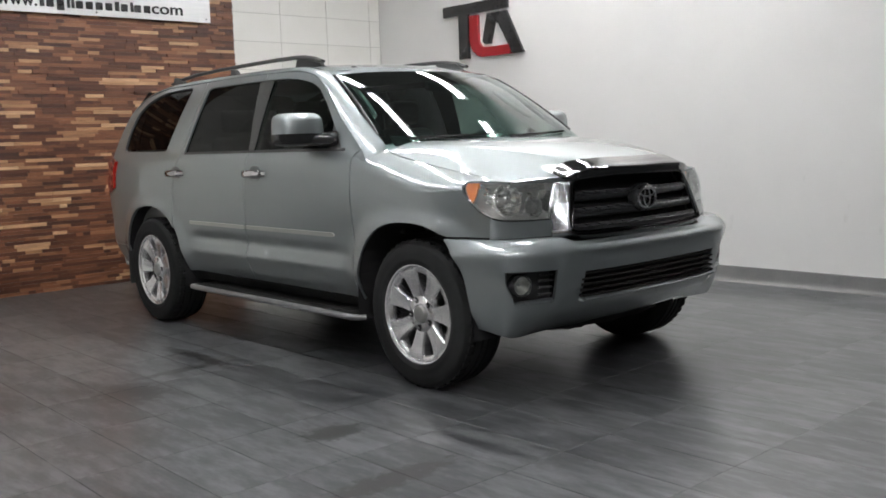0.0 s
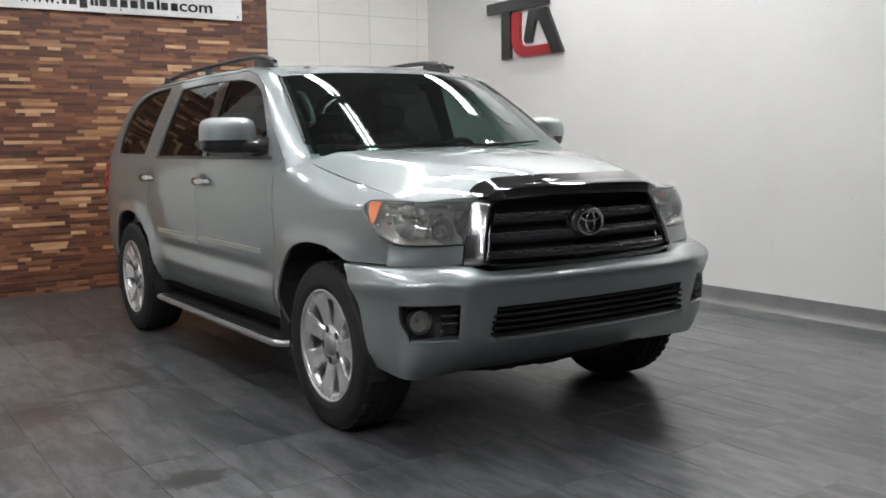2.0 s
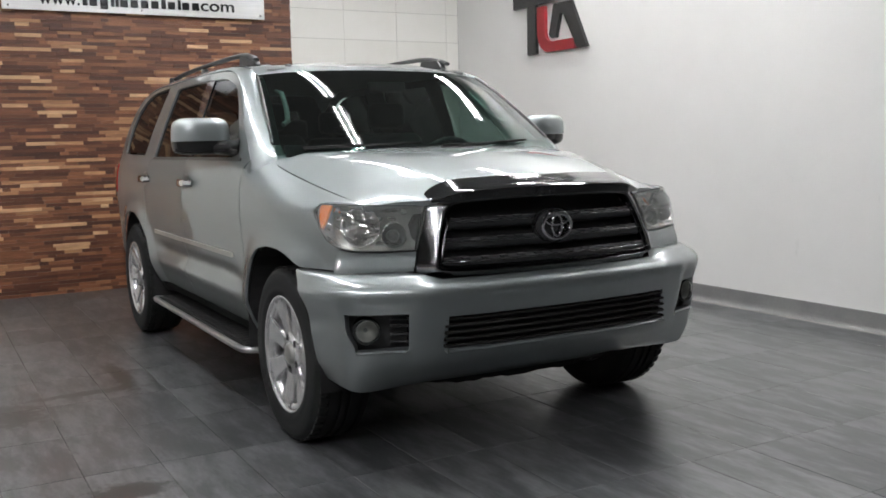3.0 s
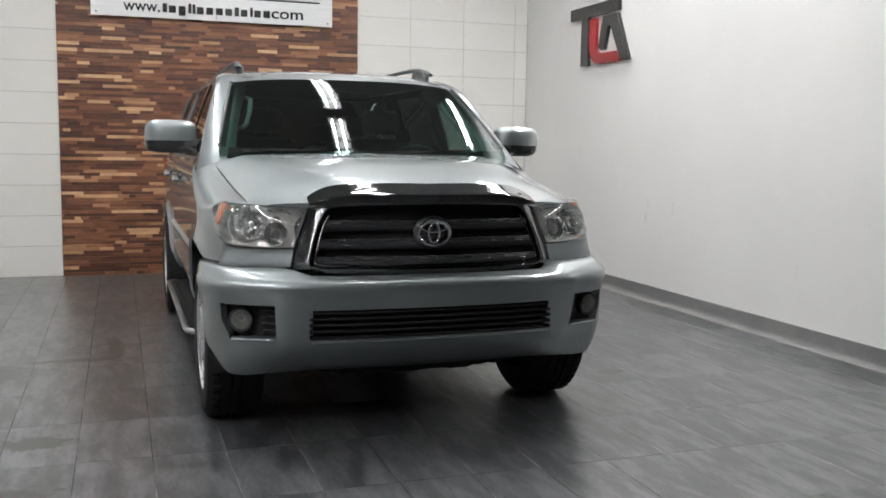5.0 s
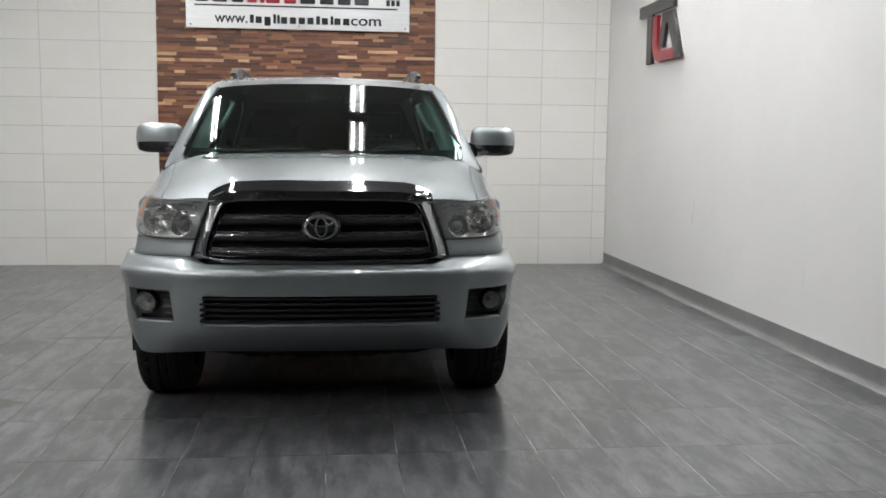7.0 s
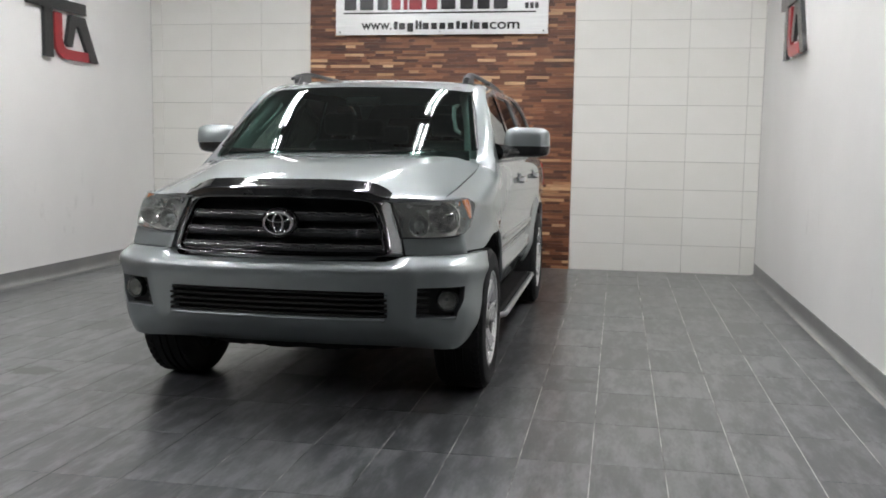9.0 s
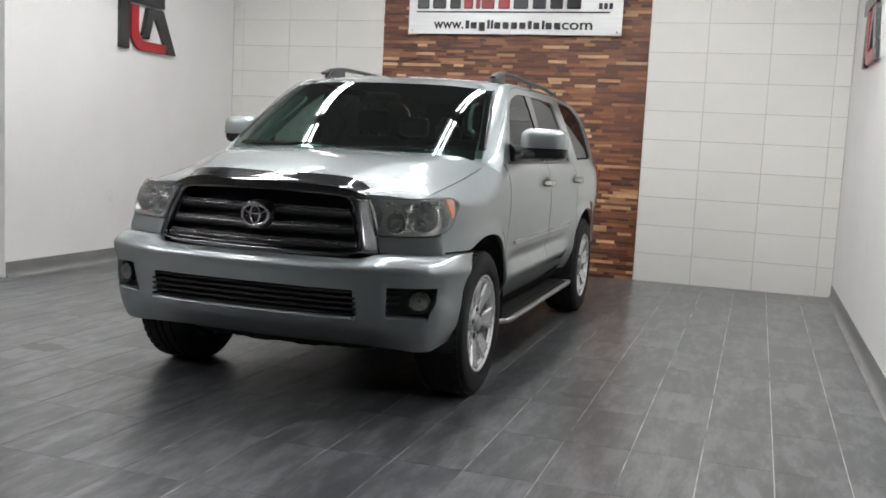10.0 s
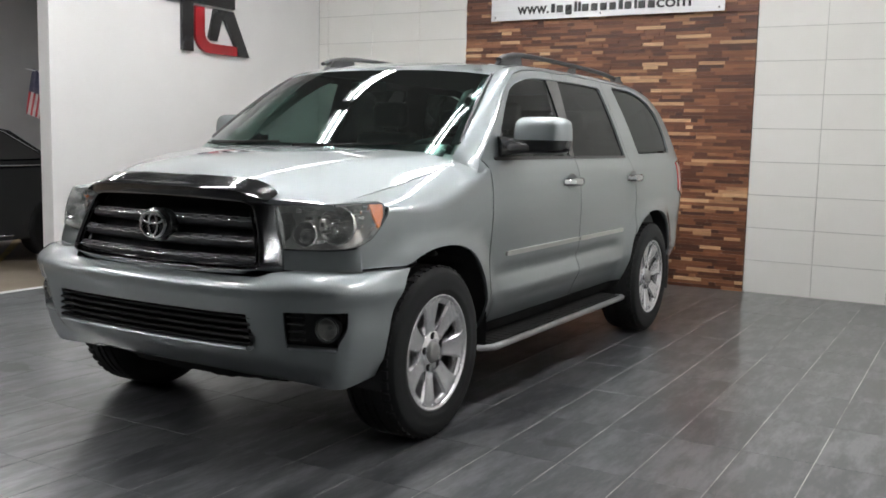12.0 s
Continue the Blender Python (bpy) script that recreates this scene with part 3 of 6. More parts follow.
def arch(c, a0, a1, n, grow=0.0):
    """Points (y, z) on a wheel arch, squarer than a circle, from angle a0 to a1."""
    pts = []
    for i in range(n + 1):
        a = radians(a0 + (a1 - a0) * i / n)
        cs, sn = math.cos(a), math.sin(a)
        k = (abs(cs) ** 2.4 + abs(sn) ** 2.4) ** (-1 / 2.4)
        pts.append((c + (ARCH_A + grow) * k * cs, ARCH_Z + (ARCH_B + grow) * k * sn))
    return pts


def side_x(v, z):
    x = lerp_table(SIDE, z) + lerp_table(TAPER, v)
    w = smooth_step(0.52, 0.82, v) * (1 - smooth_step(2.3, 2.6, v))
    x += w * (-0.021 * math.exp(-((z - 0.69) / 0.036) ** 2) + 0.013 * math.exp(-((z - 0.59) / 0.034) ** 2))
    for c in (ARCH_F, ARCH_R):
        d = math.hypot((v - c) / ARCH_A, (z - ARCH_Z) / ARCH_B)
        x += 0.030 * (1 - smooth_step(1.02, 1.34, d)) * (1 - smooth_step(0.86, 1.0, z))
    return x


def hood_edge_x(v):
    return 0.844 + 0.080 * v - 0.42 * max(0, v - 0.30)


def hood_edge_z(v):
    return 1.191 + 0.195 * v + 0.06 * v * v + 0.25 * max(0, v - 0.15) ** 2


def hood_z(x, v):
    q = abs(x) / hood_edge_x(v)
    w = smooth_step(-0.80, 0.05, v)
    f = (1 - w) * smooth_step(0.18, 1.10, q) / smooth_step(0.18, 1.10, 1.0) + w * (0.35 * q * q + 0.65 * q ** 4)
    c, e = lerp_table(HOOD_MID, v), hood_edge_z(v)
    # a soft crease runs from the nose to the windscreen's corner
    qr, k = 0.50 + 0.34 * smooth_step(-0.75, 0.30, v), 0.011
    knee = k * math.log(1 + math.exp((q - qr) / k)) / (1 - qr)
    return c - (c - e) * (0.56 * f + 0.44 * min(knee, 1.2))


NOSE = ((0.0, 0.012), (0.44, 0.014), (0.55, 0.034), (0.65, 0.024), (0.75, 0.012), (0.82, 0.006))


def bonnet_z(x, v, vf):
    """The bonnet rolls down to its front edge."""
    return hood_z(x, v) - lerp_table(NOSE, abs(x)) * (1 - smooth_step(0.0, 0.24, v - vf)) ** 1.5


def side_map(v, w):
    return Vector((side_x(v, w), v, w))


ROLL = radians(35)


def shoulder_z(v):
    """Where the flank begins to roll over to the bonnet's edge."""
    return hood_edge_z(v) - 0.028 - 0.107 * smooth_step(-0.60, 0.05, v)


def fender_map(v, w):
    """Below 0.9 the flank; above 1.0 the shoulder that rolls over to the bonnet's edge."""
    e, s = hood_edge_z(v), shoulder_z(v)
    if w <= 0.9:
        return side_map(v, w)
    if w <= 1.0:
        return side_map(v, 0.9 + (s - 0.9) * (w - 0.9) / 0.1)
    a = (w - 1.0) / 0.2 * ROLL
    x0, x1 = side_x(v, s), hood_edge_x(min(v, 0.40))
    return Vector((x1 + (x0 - x1) * (math.cos(a) - math.cos(ROLL)) / (1 - math.cos(ROLL)), v, s + (e - s) * math.sin(a) / math.sin(ROLL)))


def fender_w(v, z):
    """The fender's second coordinate at a height z."""
    e, s = hood_edge_z(v), shoulder_z(v)
    if z <= 0.9:
        return z
    if z <= s:
        return 0.9 + 0.1 * (z - 0.9) / (s - 0.9)
    return 1.0 + 0.2 * math.asin(min(1.0, (z - s) / (e - s)) * math.sin(ROLL)) / ROLL


def panel(name, outlines, mapf, mat, parent, hint=(1, 0, 0), flip=1, dv=0.045, dw=0.03, depth=0.014, lift=0.0, label=""):
    """A skin over the body's shape inside 2D outlines (y, z), its rim turned inward. flip -1 mirrors it in x."""
    bm = bmesh.new()
    for o in outlines:
        bm.faces.new([bm.verts.new((p[0], p[1], 0)) for p in o])
    bm.normal_update()
    bmesh.ops.triangulate(bm, faces=bm.faces[:])
    lo = [min(v.co[k] for v in bm.verts) for k in (0, 1)]
    hi = [max(v.co[k] for v in bm.verts) for k in (0, 1)]
    for k, step in ((0, dv), (1, dw)):
        n = max(1, math.ceil((hi[k] - lo[k]) / step))
        for i in range(1, n):
            co = [0, 0, 0]
            co[k] = lo[k] + (hi[k] - lo[k]) * i / n
            no = [0, 0, 0]
            no[k] = 1
            bmesh.ops.bisect_plane(bm, geom=bm.verts[:] + bm.edges[:] + bm.faces[:], plane_co=co, plane_no=no, dist=1e-6)
    bmesh.ops.remove_doubles(bm, verts=bm.verts[:], dist=1e-5)
    hint = Vector(hint)
    pos, nor, d = [], [], 0.006
    bm.verts.index_update()
    for v in bm.verts:
        a, b = v.co.x, v.co.y
        p = mapf(a, b)
        n = (mapf(a + d, b) - mapf(a - d, b)).cross(mapf(a, b + d) - mapf(a, b - d))
        n = n.normalized() if n.length > 1e-12 else hint.copy()
        if n.dot(hint) < 0:
            n = -n
        pos.append(p + n * lift)
        nor.append(n)
    faces = []
    for f in bm.faces:
        ids = [v.index for v in f.verts]
        c = (pos[ids[1]] - pos[ids[0]]).cross(pos[ids[2]] - pos[ids[0]])
        faces.append(ids if c.dot(nor[ids[0]]) > 0 else ids[::-1])
    base = len(pos)
    rim = {}
    for e in bm.edges:
        if len(e.link_faces) == 1 and depth:
            for v in e.verts:
                if v.index not in rim:
                    rim[v.index] = len(pos)
                    pos += [pos[v.index].copy(), pos[v.index] - nor[v.index] * depth]
                    nor += [nor[v.index].copy(), nor[v.index].copy()]
            f = e.link_faces[0]
            mid = sum((pos[v.index] for v in f.verts), Vector()) / len(f.verts)
            i, j = e.verts[0].index, e.verts[1].index
            out = (pos[j] - pos[i]).cross(nor[i])
            if out.dot(pos[i] - mid) < 0:
                out, i, j = -out, j, i
            out = out.normalized() if out.length > 1e-9 else nor[i]
            faces.append([rim[i], rim[i] + 1, rim[j] + 1, rim[j]])
            for k in (rim[i], rim[i] + 1, rim[j], rim[j] + 1):
                nor[k] = (out + 0.5 * nor[k]).normalized()
    bm.free()
    if flip < 0:
        pos = [Vector((-p.x, p.y, p.z)) for p in pos]
        nor = [Vector((-n.x, n.y, n.z)) for n in nor]
        faces = [f[::-1] for f in faces]
    me = bpy.data.meshes.new(name)
    me.from_pydata(pos, [], faces)
    me.materials.append(mat)
    me.shade_smooth()
    me.normals_split_custom_set_from_vertices(nor)
    ob = new(name, me)
    ob.parent = parent
    if label:
        tagged(ob, label)
    return ob


def grid_skin(name, rows, mat, parent, hint=(0, 0, 1), thick=0.0, skip=None, label="", smooth=True):
    """A skin over rows of points; skip(i, j) leaves cells out; thick gives it a back."""
    bm = bmesh.new()
    vs = [[bm.verts.new(p) for p in r] for r in rows]
    for i in range(len(rows) - 1):
        for j in range(len(rows[0]) - 1):
            if skip and skip(i, j):
                continue
            bm.faces.new((vs[i][j], vs[i][j + 1], vs[i + 1][j + 1], vs[i + 1][j]))
    bmesh.ops.delete(bm, geom=[v for v in bm.verts if not v.link_faces], context="VERTS")
    bmesh.ops.recalc_face_normals(bm, faces=bm.faces[:])
    bm.normal_update()
    tot = sum((f.normal * f.calc_area() for f in bm.faces), Vector())
    if tot.dot(Vector(hint)) < 0:
        bmesh.ops.reverse_faces(bm, faces=bm.faces[:])
    if thick:
        bm.normal_update()
        outer = bm.faces[:]
        ret = bmesh.ops.extrude_face_region(bm, geom=outer)
        moved = [g for g in ret["geom"] if isinstance(g, bmesh.types.BMVert)]
        bm.normal_update()
        shift = {v: v.normal.copy() for v in moved}
        for v in moved:
            v.co += shift[v] * thick
        bmesh.ops.recalc_face_normals(bm, faces=bm.faces[:])
    ob = part(name, bm, mat, parent, label, smooth=smooth)
    if smooth and thick:
        ob.data.set_sharp_from_angle(angle=radians(40))
    return ob


def frange(a, b, n):
    return [a + (b - a) * i / n for i in range(n + 1)]


# the rail over the doors, from the foot of the windscreen pillar to the tail
RAIL_O = ((-0.15, 0.335, 1.155), (0.0, 0.415, 1.232), (0.25, 0.785, 1.520), (0.45, 0.975, 1.676), (0.6, 1.15, 1.758), (0.8, 1.40, 1.795), (1.2, 2.0, 1.803), (1.6, 2.6, 1.800),
          (2.0, 3.1, 1.795), (2.3, 3.45, 1.745), (2.55, 3.70, 1.61), (2.8, 3.86, 1.36))
RAIL_I = ((-0.15, 0.815, 0.32, 1.240), (0.0, 0.842, 0.368, 1.298), (0.25, 0.785, 0.72, 1.540), (0.45, 0.716, 0.99, 1.716), (0.6, 0.684, 1.14, 1.780), (0.8, 0.660, 1.45, 1.825), (1.2, 0.65, 2.0, 1.838), (1.6, 0.65, 2.6, 1.838),
          (2.0, 0.65, 3.1, 1.828), (2.3, 0.64, 3.5, 1.79), (2.55, 0.63, 3.80, 1.68), (2.8, 0.62, 3.98, 1.42))


def rail_point(t, u):
    v, z = (lerp_table([(r[0], r[k]) for r in RAIL_O], t) for k in (1, 2))
    o = Vector((side_x(v, z), v, z))
    i = Vector([lerp_table([(r[0], r[k]) for r in RAIL_I], t) for k in (1, 2, 3)])
    out = Vector((0.75, -0.35 * max(0, 1 - t / 0.7), 0.66)).normalized()
    return o.lerp(i, u) + out * ((0.008 + 0.004 * smooth_step(0, 0.3, t)) * 4 * u * (1 - u) - 0.034 * smooth_step(0.07, -0.08, t))


def windscreen(u, t, lift=0.0):
    """u -1 to 1 across, t 0 at the foot, 1 at the roof."""
    xb, xt, g = 0.845 * u, 0.702 * u, 0.45 * u * u + 0.55 * u ** 4
    b = Vector((xb, 0.185 + 0.225 * g, 1.318 + 0.012 * g))
    tp = Vector((xt, 0.905 + 0.13 * g, 1.774 - 0.028 * g))
    p = b.lerp(tp, t)
    return p + Vector((0, -0.52, 0.85)) * (0.018 * 4 * t * (1 - t) + 0.05 * t ** 3 * (1 - t) + lift)


WINDOW_F = [(0.655, 1.287), (0.787, 1.444), (0.907, 1.567), (1.018, 1.658), (1.105, 1.695), (1.20, 1.718), (1.30, 1.736), (1.42, 1.748), (1.585, 1.752), (1.635, 1.287)]
WINDOW_R = [(1.712, 1.287), (1.775, 1.750), (2.10, 1.755), (2.43, 1.750), (2.465, 1.735), (2.595, 1.330), (2.585, 1.305), (2.55, 1.296)]
WINDOW_Q = [(2.885, 1.330), (2.735, 1.742), (2.75, 1.752), (3.12, 1.738), (3.28, 1.712), (3.42, 1.668), (3.525, 1.603), (3.60, 1.49), (3.628, 1.40), (3.632, 1.352), (3.61, 1.338)]


CABIN_TRIM = grained("dark_cabin_trim", (0.028, 0.029, 0.028), (0.036, 0.037, 0.036), 5, 0.6, 0.75)


def build_body(car):
    for s in (1, -1):
        # front fender
        notch = [(lamp_point(q, z).y + 0.006 * q, fender_w(lamp_point(q, z).y, z + (0.005 if z > 1.1 else -0.004))) for q, z in LAMP_SHAPE[4:12]]
        fr = ([(0.525, 0.43), (0.525, 1.05), (0.42, 1.09), (0.345, 1.2), (0.27, 1.2), (-0.10, 1.2), (-0.546, 1.2)]
              + notch[::-1] + [(-0.510, 0.921), (-0.510, 0.833), (-0.262, 0.833)] + arch(ARCH_F, 121, 3, 22))
        panel("front_fender", [fr], fender_map, PAINT, car, flip=s, dv=0.04, dw=0.025)
        panel("pillar_cover", [[(0.529, 1.222), (0.529, 1.236), (0.496, 1.268), (0.465, 1.286), (0.395, 1.222)]], side_map, PAINT, car, flip=s, lift=-0.004, depth=0.0)
        # doors
        fd = panel("front_door", [[(0.534, 0.43), (1.745, 0.43), (1.735, 0.70), (1.690, 1.05), (1.675, 1.285), (0.470, 1.285), (0.500, 1.272), (0.534, 1.235)],
                             [(0.470, 1.2851), (0.655, 1.2851), (0.787, 1.444), (0.907, 1.567), (1.018, 1.658), (1.105, 1.695), (1.20, 1.718), (1.30, 1.736), (1.42, 1.748), (1.585, 1.752), (1.69, 1.754),
                              (1.69, 1.796), (1.42, 1.790), (1.25, 1.775), (1.14, 1.752), (1.02, 1.700), (0.94, 1.640), (0.77, 1.500)]], side_map, PAINT, car, flip=s)
        rd = panel("rear_door", [[(1.753, 0.43), (2.645, 0.43)] + arch(ARCH_R, 176, 140, 6, 0.016) + [(2.745, 0.80), (2.728, 1.0), (2.69, 1.15), (2.648, 1.285), (1.683, 1.285), (1.698, 1.05), (1.743, 0.70)],
                            [(2.648, 1.2851), (2.612, 1.2851), (2.595, 1.330), (2.465, 1.735), (2.43, 1.750), (2.10, 1.755), (1.775, 1.754), (1.698, 1.754), (1.698, 1.796), (2.10, 1.800), (2.505, 1.794)]], side_map, PAINT, car, flip=s)
        # quarter panel with the tail pillar
        qp = [(2.656, 1.285), (2.698, 1.15), (2.736, 1.0), (2.753, 0.80)] + arch(ARCH_R, 139, 2, 24) + [(3.60, 0.56), (3.90, 0.56), (3.985, 0.60), (3.99, 0.95), (3.76, 1.02), (3.74, 1.24), (3.90, 1.27), (3.87, 1.36),
              (3.66, 1.34), (3.64, 1.315), (2.905, 1.308)]
        qu = [(2.905, 1.3081), (2.656, 1.2851), (2.514, 1.793), (3.10, 1.788), (3.45, 1.738), (3.70, 1.603), (3.87, 1.3601), (3.66, 1.3401), (3.655, 1.42), (3.625, 1.50), (3.548, 1.617), (3.432, 1.688), (3.285, 1.734), (3.12, 1.760), (2.735, 1.772), (2.712, 1.757)]
        panel("quarter_panel", [qp, qu], side_map, PAINT, car, flip=s)
        panel("fuel_door" if s > 0 else "quarter_badge", [[(3.665, 1.04), (3.735, 1.05), (3.732, 1.19), (3.66, 1.18)]] if s > 0 else [[(3.70, 0.97), (3.80, 0.975), (3.80, 0.99), (3.70, 0.985)]],
              side_map, PAINT, car, flip=s, lift=0.003, depth=0.003)
        # door posts and glass
        panel("door_post", [[(1.640, 1.290), (1.705, 1.290), (1.768, 1.752), (1.592, 1.752)]], side_map, GLOSS_BLACK, car, flip=s, lift=-0.006, label="black door post")
        panel("sail_panel", [[(0.60, 1.288), (0.79, 1.288), (0.79, 1.442)]], side_map, BLACK_PLASTIC, car, flip=s, lift=-0.004)
        for nm, out, mat, owner in (("front_window", WINDOW_F, FRONT_SIDE_GLASS, fd), ("rear_window", WINDOW_R, TINTED_GLASS, rd), ("quarter_window", WINDOW_Q, TINTED_GLASS, car)):
            cy, cz = (sum(p[k] for p in out) / len(out) for k in (0, 1))
            grown = [(cy + (y - cy) * 1.03, cz + (z - cz) * 1.03) for y, z in out]
            panel(nm, [grown], side_map, mat, owner, flip=s, dv=0.2, dw=0.1, depth=0.0, lift=-0.012, label="tinted side glass")
        # inner pillar and roof trim
        for out in ([(1.15, 1.744), (3.20, 1.742), (3.42, 1.69), (3.50, 1.73), (3.20, 1.80), (1.15, 1.785)], [(1.60, 1.28), (1.735, 1.28), (1.79, 1.76), (1.57, 1.76)],
                    [(2.57, 1.28), (2.92, 1.28), (2.76, 1.77), (2.45, 1.77)], [(3.60, 1.28), (3.88, 1.28), (3.74, 1.62), (3.45, 1.75), (3.30, 1.75), (3.50, 1.64), (3.60, 1.50)]):
            panel("inner_trim", [out], side_map, CABIN_TRIM, car, flip=s, dv=0.15, dw=0.08, depth=0.0, lift=-0.024)
        # belt seals under the glass
        for nm, a, b, owner in (("belt_seal", 0.62, 1.672, fd), ("belt_seal", 1.69, 2.59, rd)):
            panel(nm, [[(a, 1.280), (b, 1.280), (b, 1.296), (a, 1.296)]], side_map, BLACK_PLASTIC, owner, flip=s, lift=0.004, depth=0.006)
        # rub strips
        for a, b, owner in ((0.715, 1.705, fd), (1.728, 2.50, rd)):
            panel("rub_strip", [[(a, 0.786), (a + 0.02, 0.780), (b, 0.782), (b, 0.806), (a + 0.02, 0.806), (a, 0.800)]], side_map, MOULDING, owner, flip=s, lift=0.010, depth=0.012, dv=0.1, dw=0.012, label="pale satin rub strip")
        # handles
        for yc, owner in ((1.555, fd), (2.665, rd)):
            build_handle(owner, s, yc, 1.146)
        # sill
        panel("sill", [[(0.53, 0.36), (2.64, 0.36), (2.64, 0.424), (0.53, 0.424)]], side_map, STEP_BLACK, car, flip=s, depth=0.05)
        # roof rail over the doors
        rows = [[rail_point(t, u) for u in frange(0, 1, 8)] for t in frange(-0.10, 2.8, 76)]
        rows = [[Vector((p.x * s, p.y, p.z)) for p in r] for r in rows]
        grid_skin("roof_rail", rows, PAINT, car, (s, 0, 0.6), -0.012)
        # tail lamp
        panel("tail_lamp", [[(3.768, 1.025), (3.99, 0.96), (4.02, 1.10), (3.96, 1.26), (3.748, 1.235)]], side_map, RED_LENS, car, flip=s, lift=0.006, depth=0.03, label="red tail lamp")
        # rear bumper
        panel("rear_bumper", [arch(ARCH_R, 4, -2, 2) + [(3.60, 0.36), (3.97, 0.38), (4.05, 0.46), (4.05, 0.59), (3.98, 0.592), (3.90, 0.552), (3.592, 0.552)]], side_map, PAINT, car, flip=s, lift=0.002)
        # arch liners
        for c in (ARCH_F, ARCH_R):
            bm = bmesh.new()
            a0 = arch(c, -10, 190, 26, 0.004)
            xs = (0.975, 0.94, 0.62)
            rings = [[bm.verts.new((s * x, p[0], p[1])) for p in a0] for x in xs]
            for r0, r1 in zip(rings, rings[1:]):
                for k in range(len(a0) - 1):
                    bm.faces.new((r0[k], r0[k + 1], r1[k + 1], r1[k]))
            bm.faces.new(rings[-1])
            part("arch_liner", bm, DEEP_BLACK, car)
        # mud flap
        box("mud_flap", BLACK_PLASTIC, car, *sorted((s * 0.72, s * 0.985)), 3.585, 3.60, 0.25, 0.52, 0.004)


def build_handle(owner, s, yc, zc):
    x = side_x(yc, zc)
    bm = bmesh.new()
    add_sweep(bm, [(s * (x + 0.002), yc - 0.12, zc), (s * (x + 0.028), yc - 0.105, zc), (s * (x + 0.036), yc - 0.06, zc), (s * (x + 0.037), yc, zc), (s * (x + 0.036), yc + 0.06, zc), (s * (x + 0.028), yc + 0.105, zc), (s * (x + 0.002), yc + 0.12, zc)],
              [(0.012, 0.018), (0.012, 0.022), (0.011, 0.024), (0.011, 0.024), (0.011, 0.024), (0.012, 0.022), (0.012, 0.018)], 12)
    h = part("door_handle", bm, CHROME, owner, "chrome pull handle", smooth=True)
    # nearly flat disc; the shade of a hollow cup is put into its darker colour
    bm = bmesh.new()
    n = 20
    rings = [[bm.verts.new((s * (x + d), yc + 0.075 * k * math.cos(2 * math.pi * i / n), zc + 0.050 * k * math.sin(2 * math.pi * i / n))) for i in range(n)] for k, d in ((1.06, 0.001), (1.0, 0.004), (0.88, 0.003))]
    for r0, r1 in zip(rings, rings[1:]):
        for i in range(n):
            bm.faces.new((r0[i], r0[(i + 1) % n], r1[(i + 1) % n], r1[i]))
    bm.faces.new(rings[-1])
    part("handle_cup", bm, CHROME_DIM, owner, smooth=True)


STEP_BLACK = grained("step_black", (0.013, 0.013, 0.013), (0.020, 0.020, 0.020), 7, 0.6, 0.75, 0.0004, 150, Specular_IOR_Level=0.08)
MOULDING = grained("satin_moulding", (0.42, 0.42, 0.40), (0.36, 0.36, 0.345), 5, 0.35, 0.45, metal=0.3)
CHROME_DIM = grained("shaded_cup_paint", (0.16, 0.165, 0.17), (0.13, 0.135, 0.14), 5, 0.3, 0.4, metal=0.7)


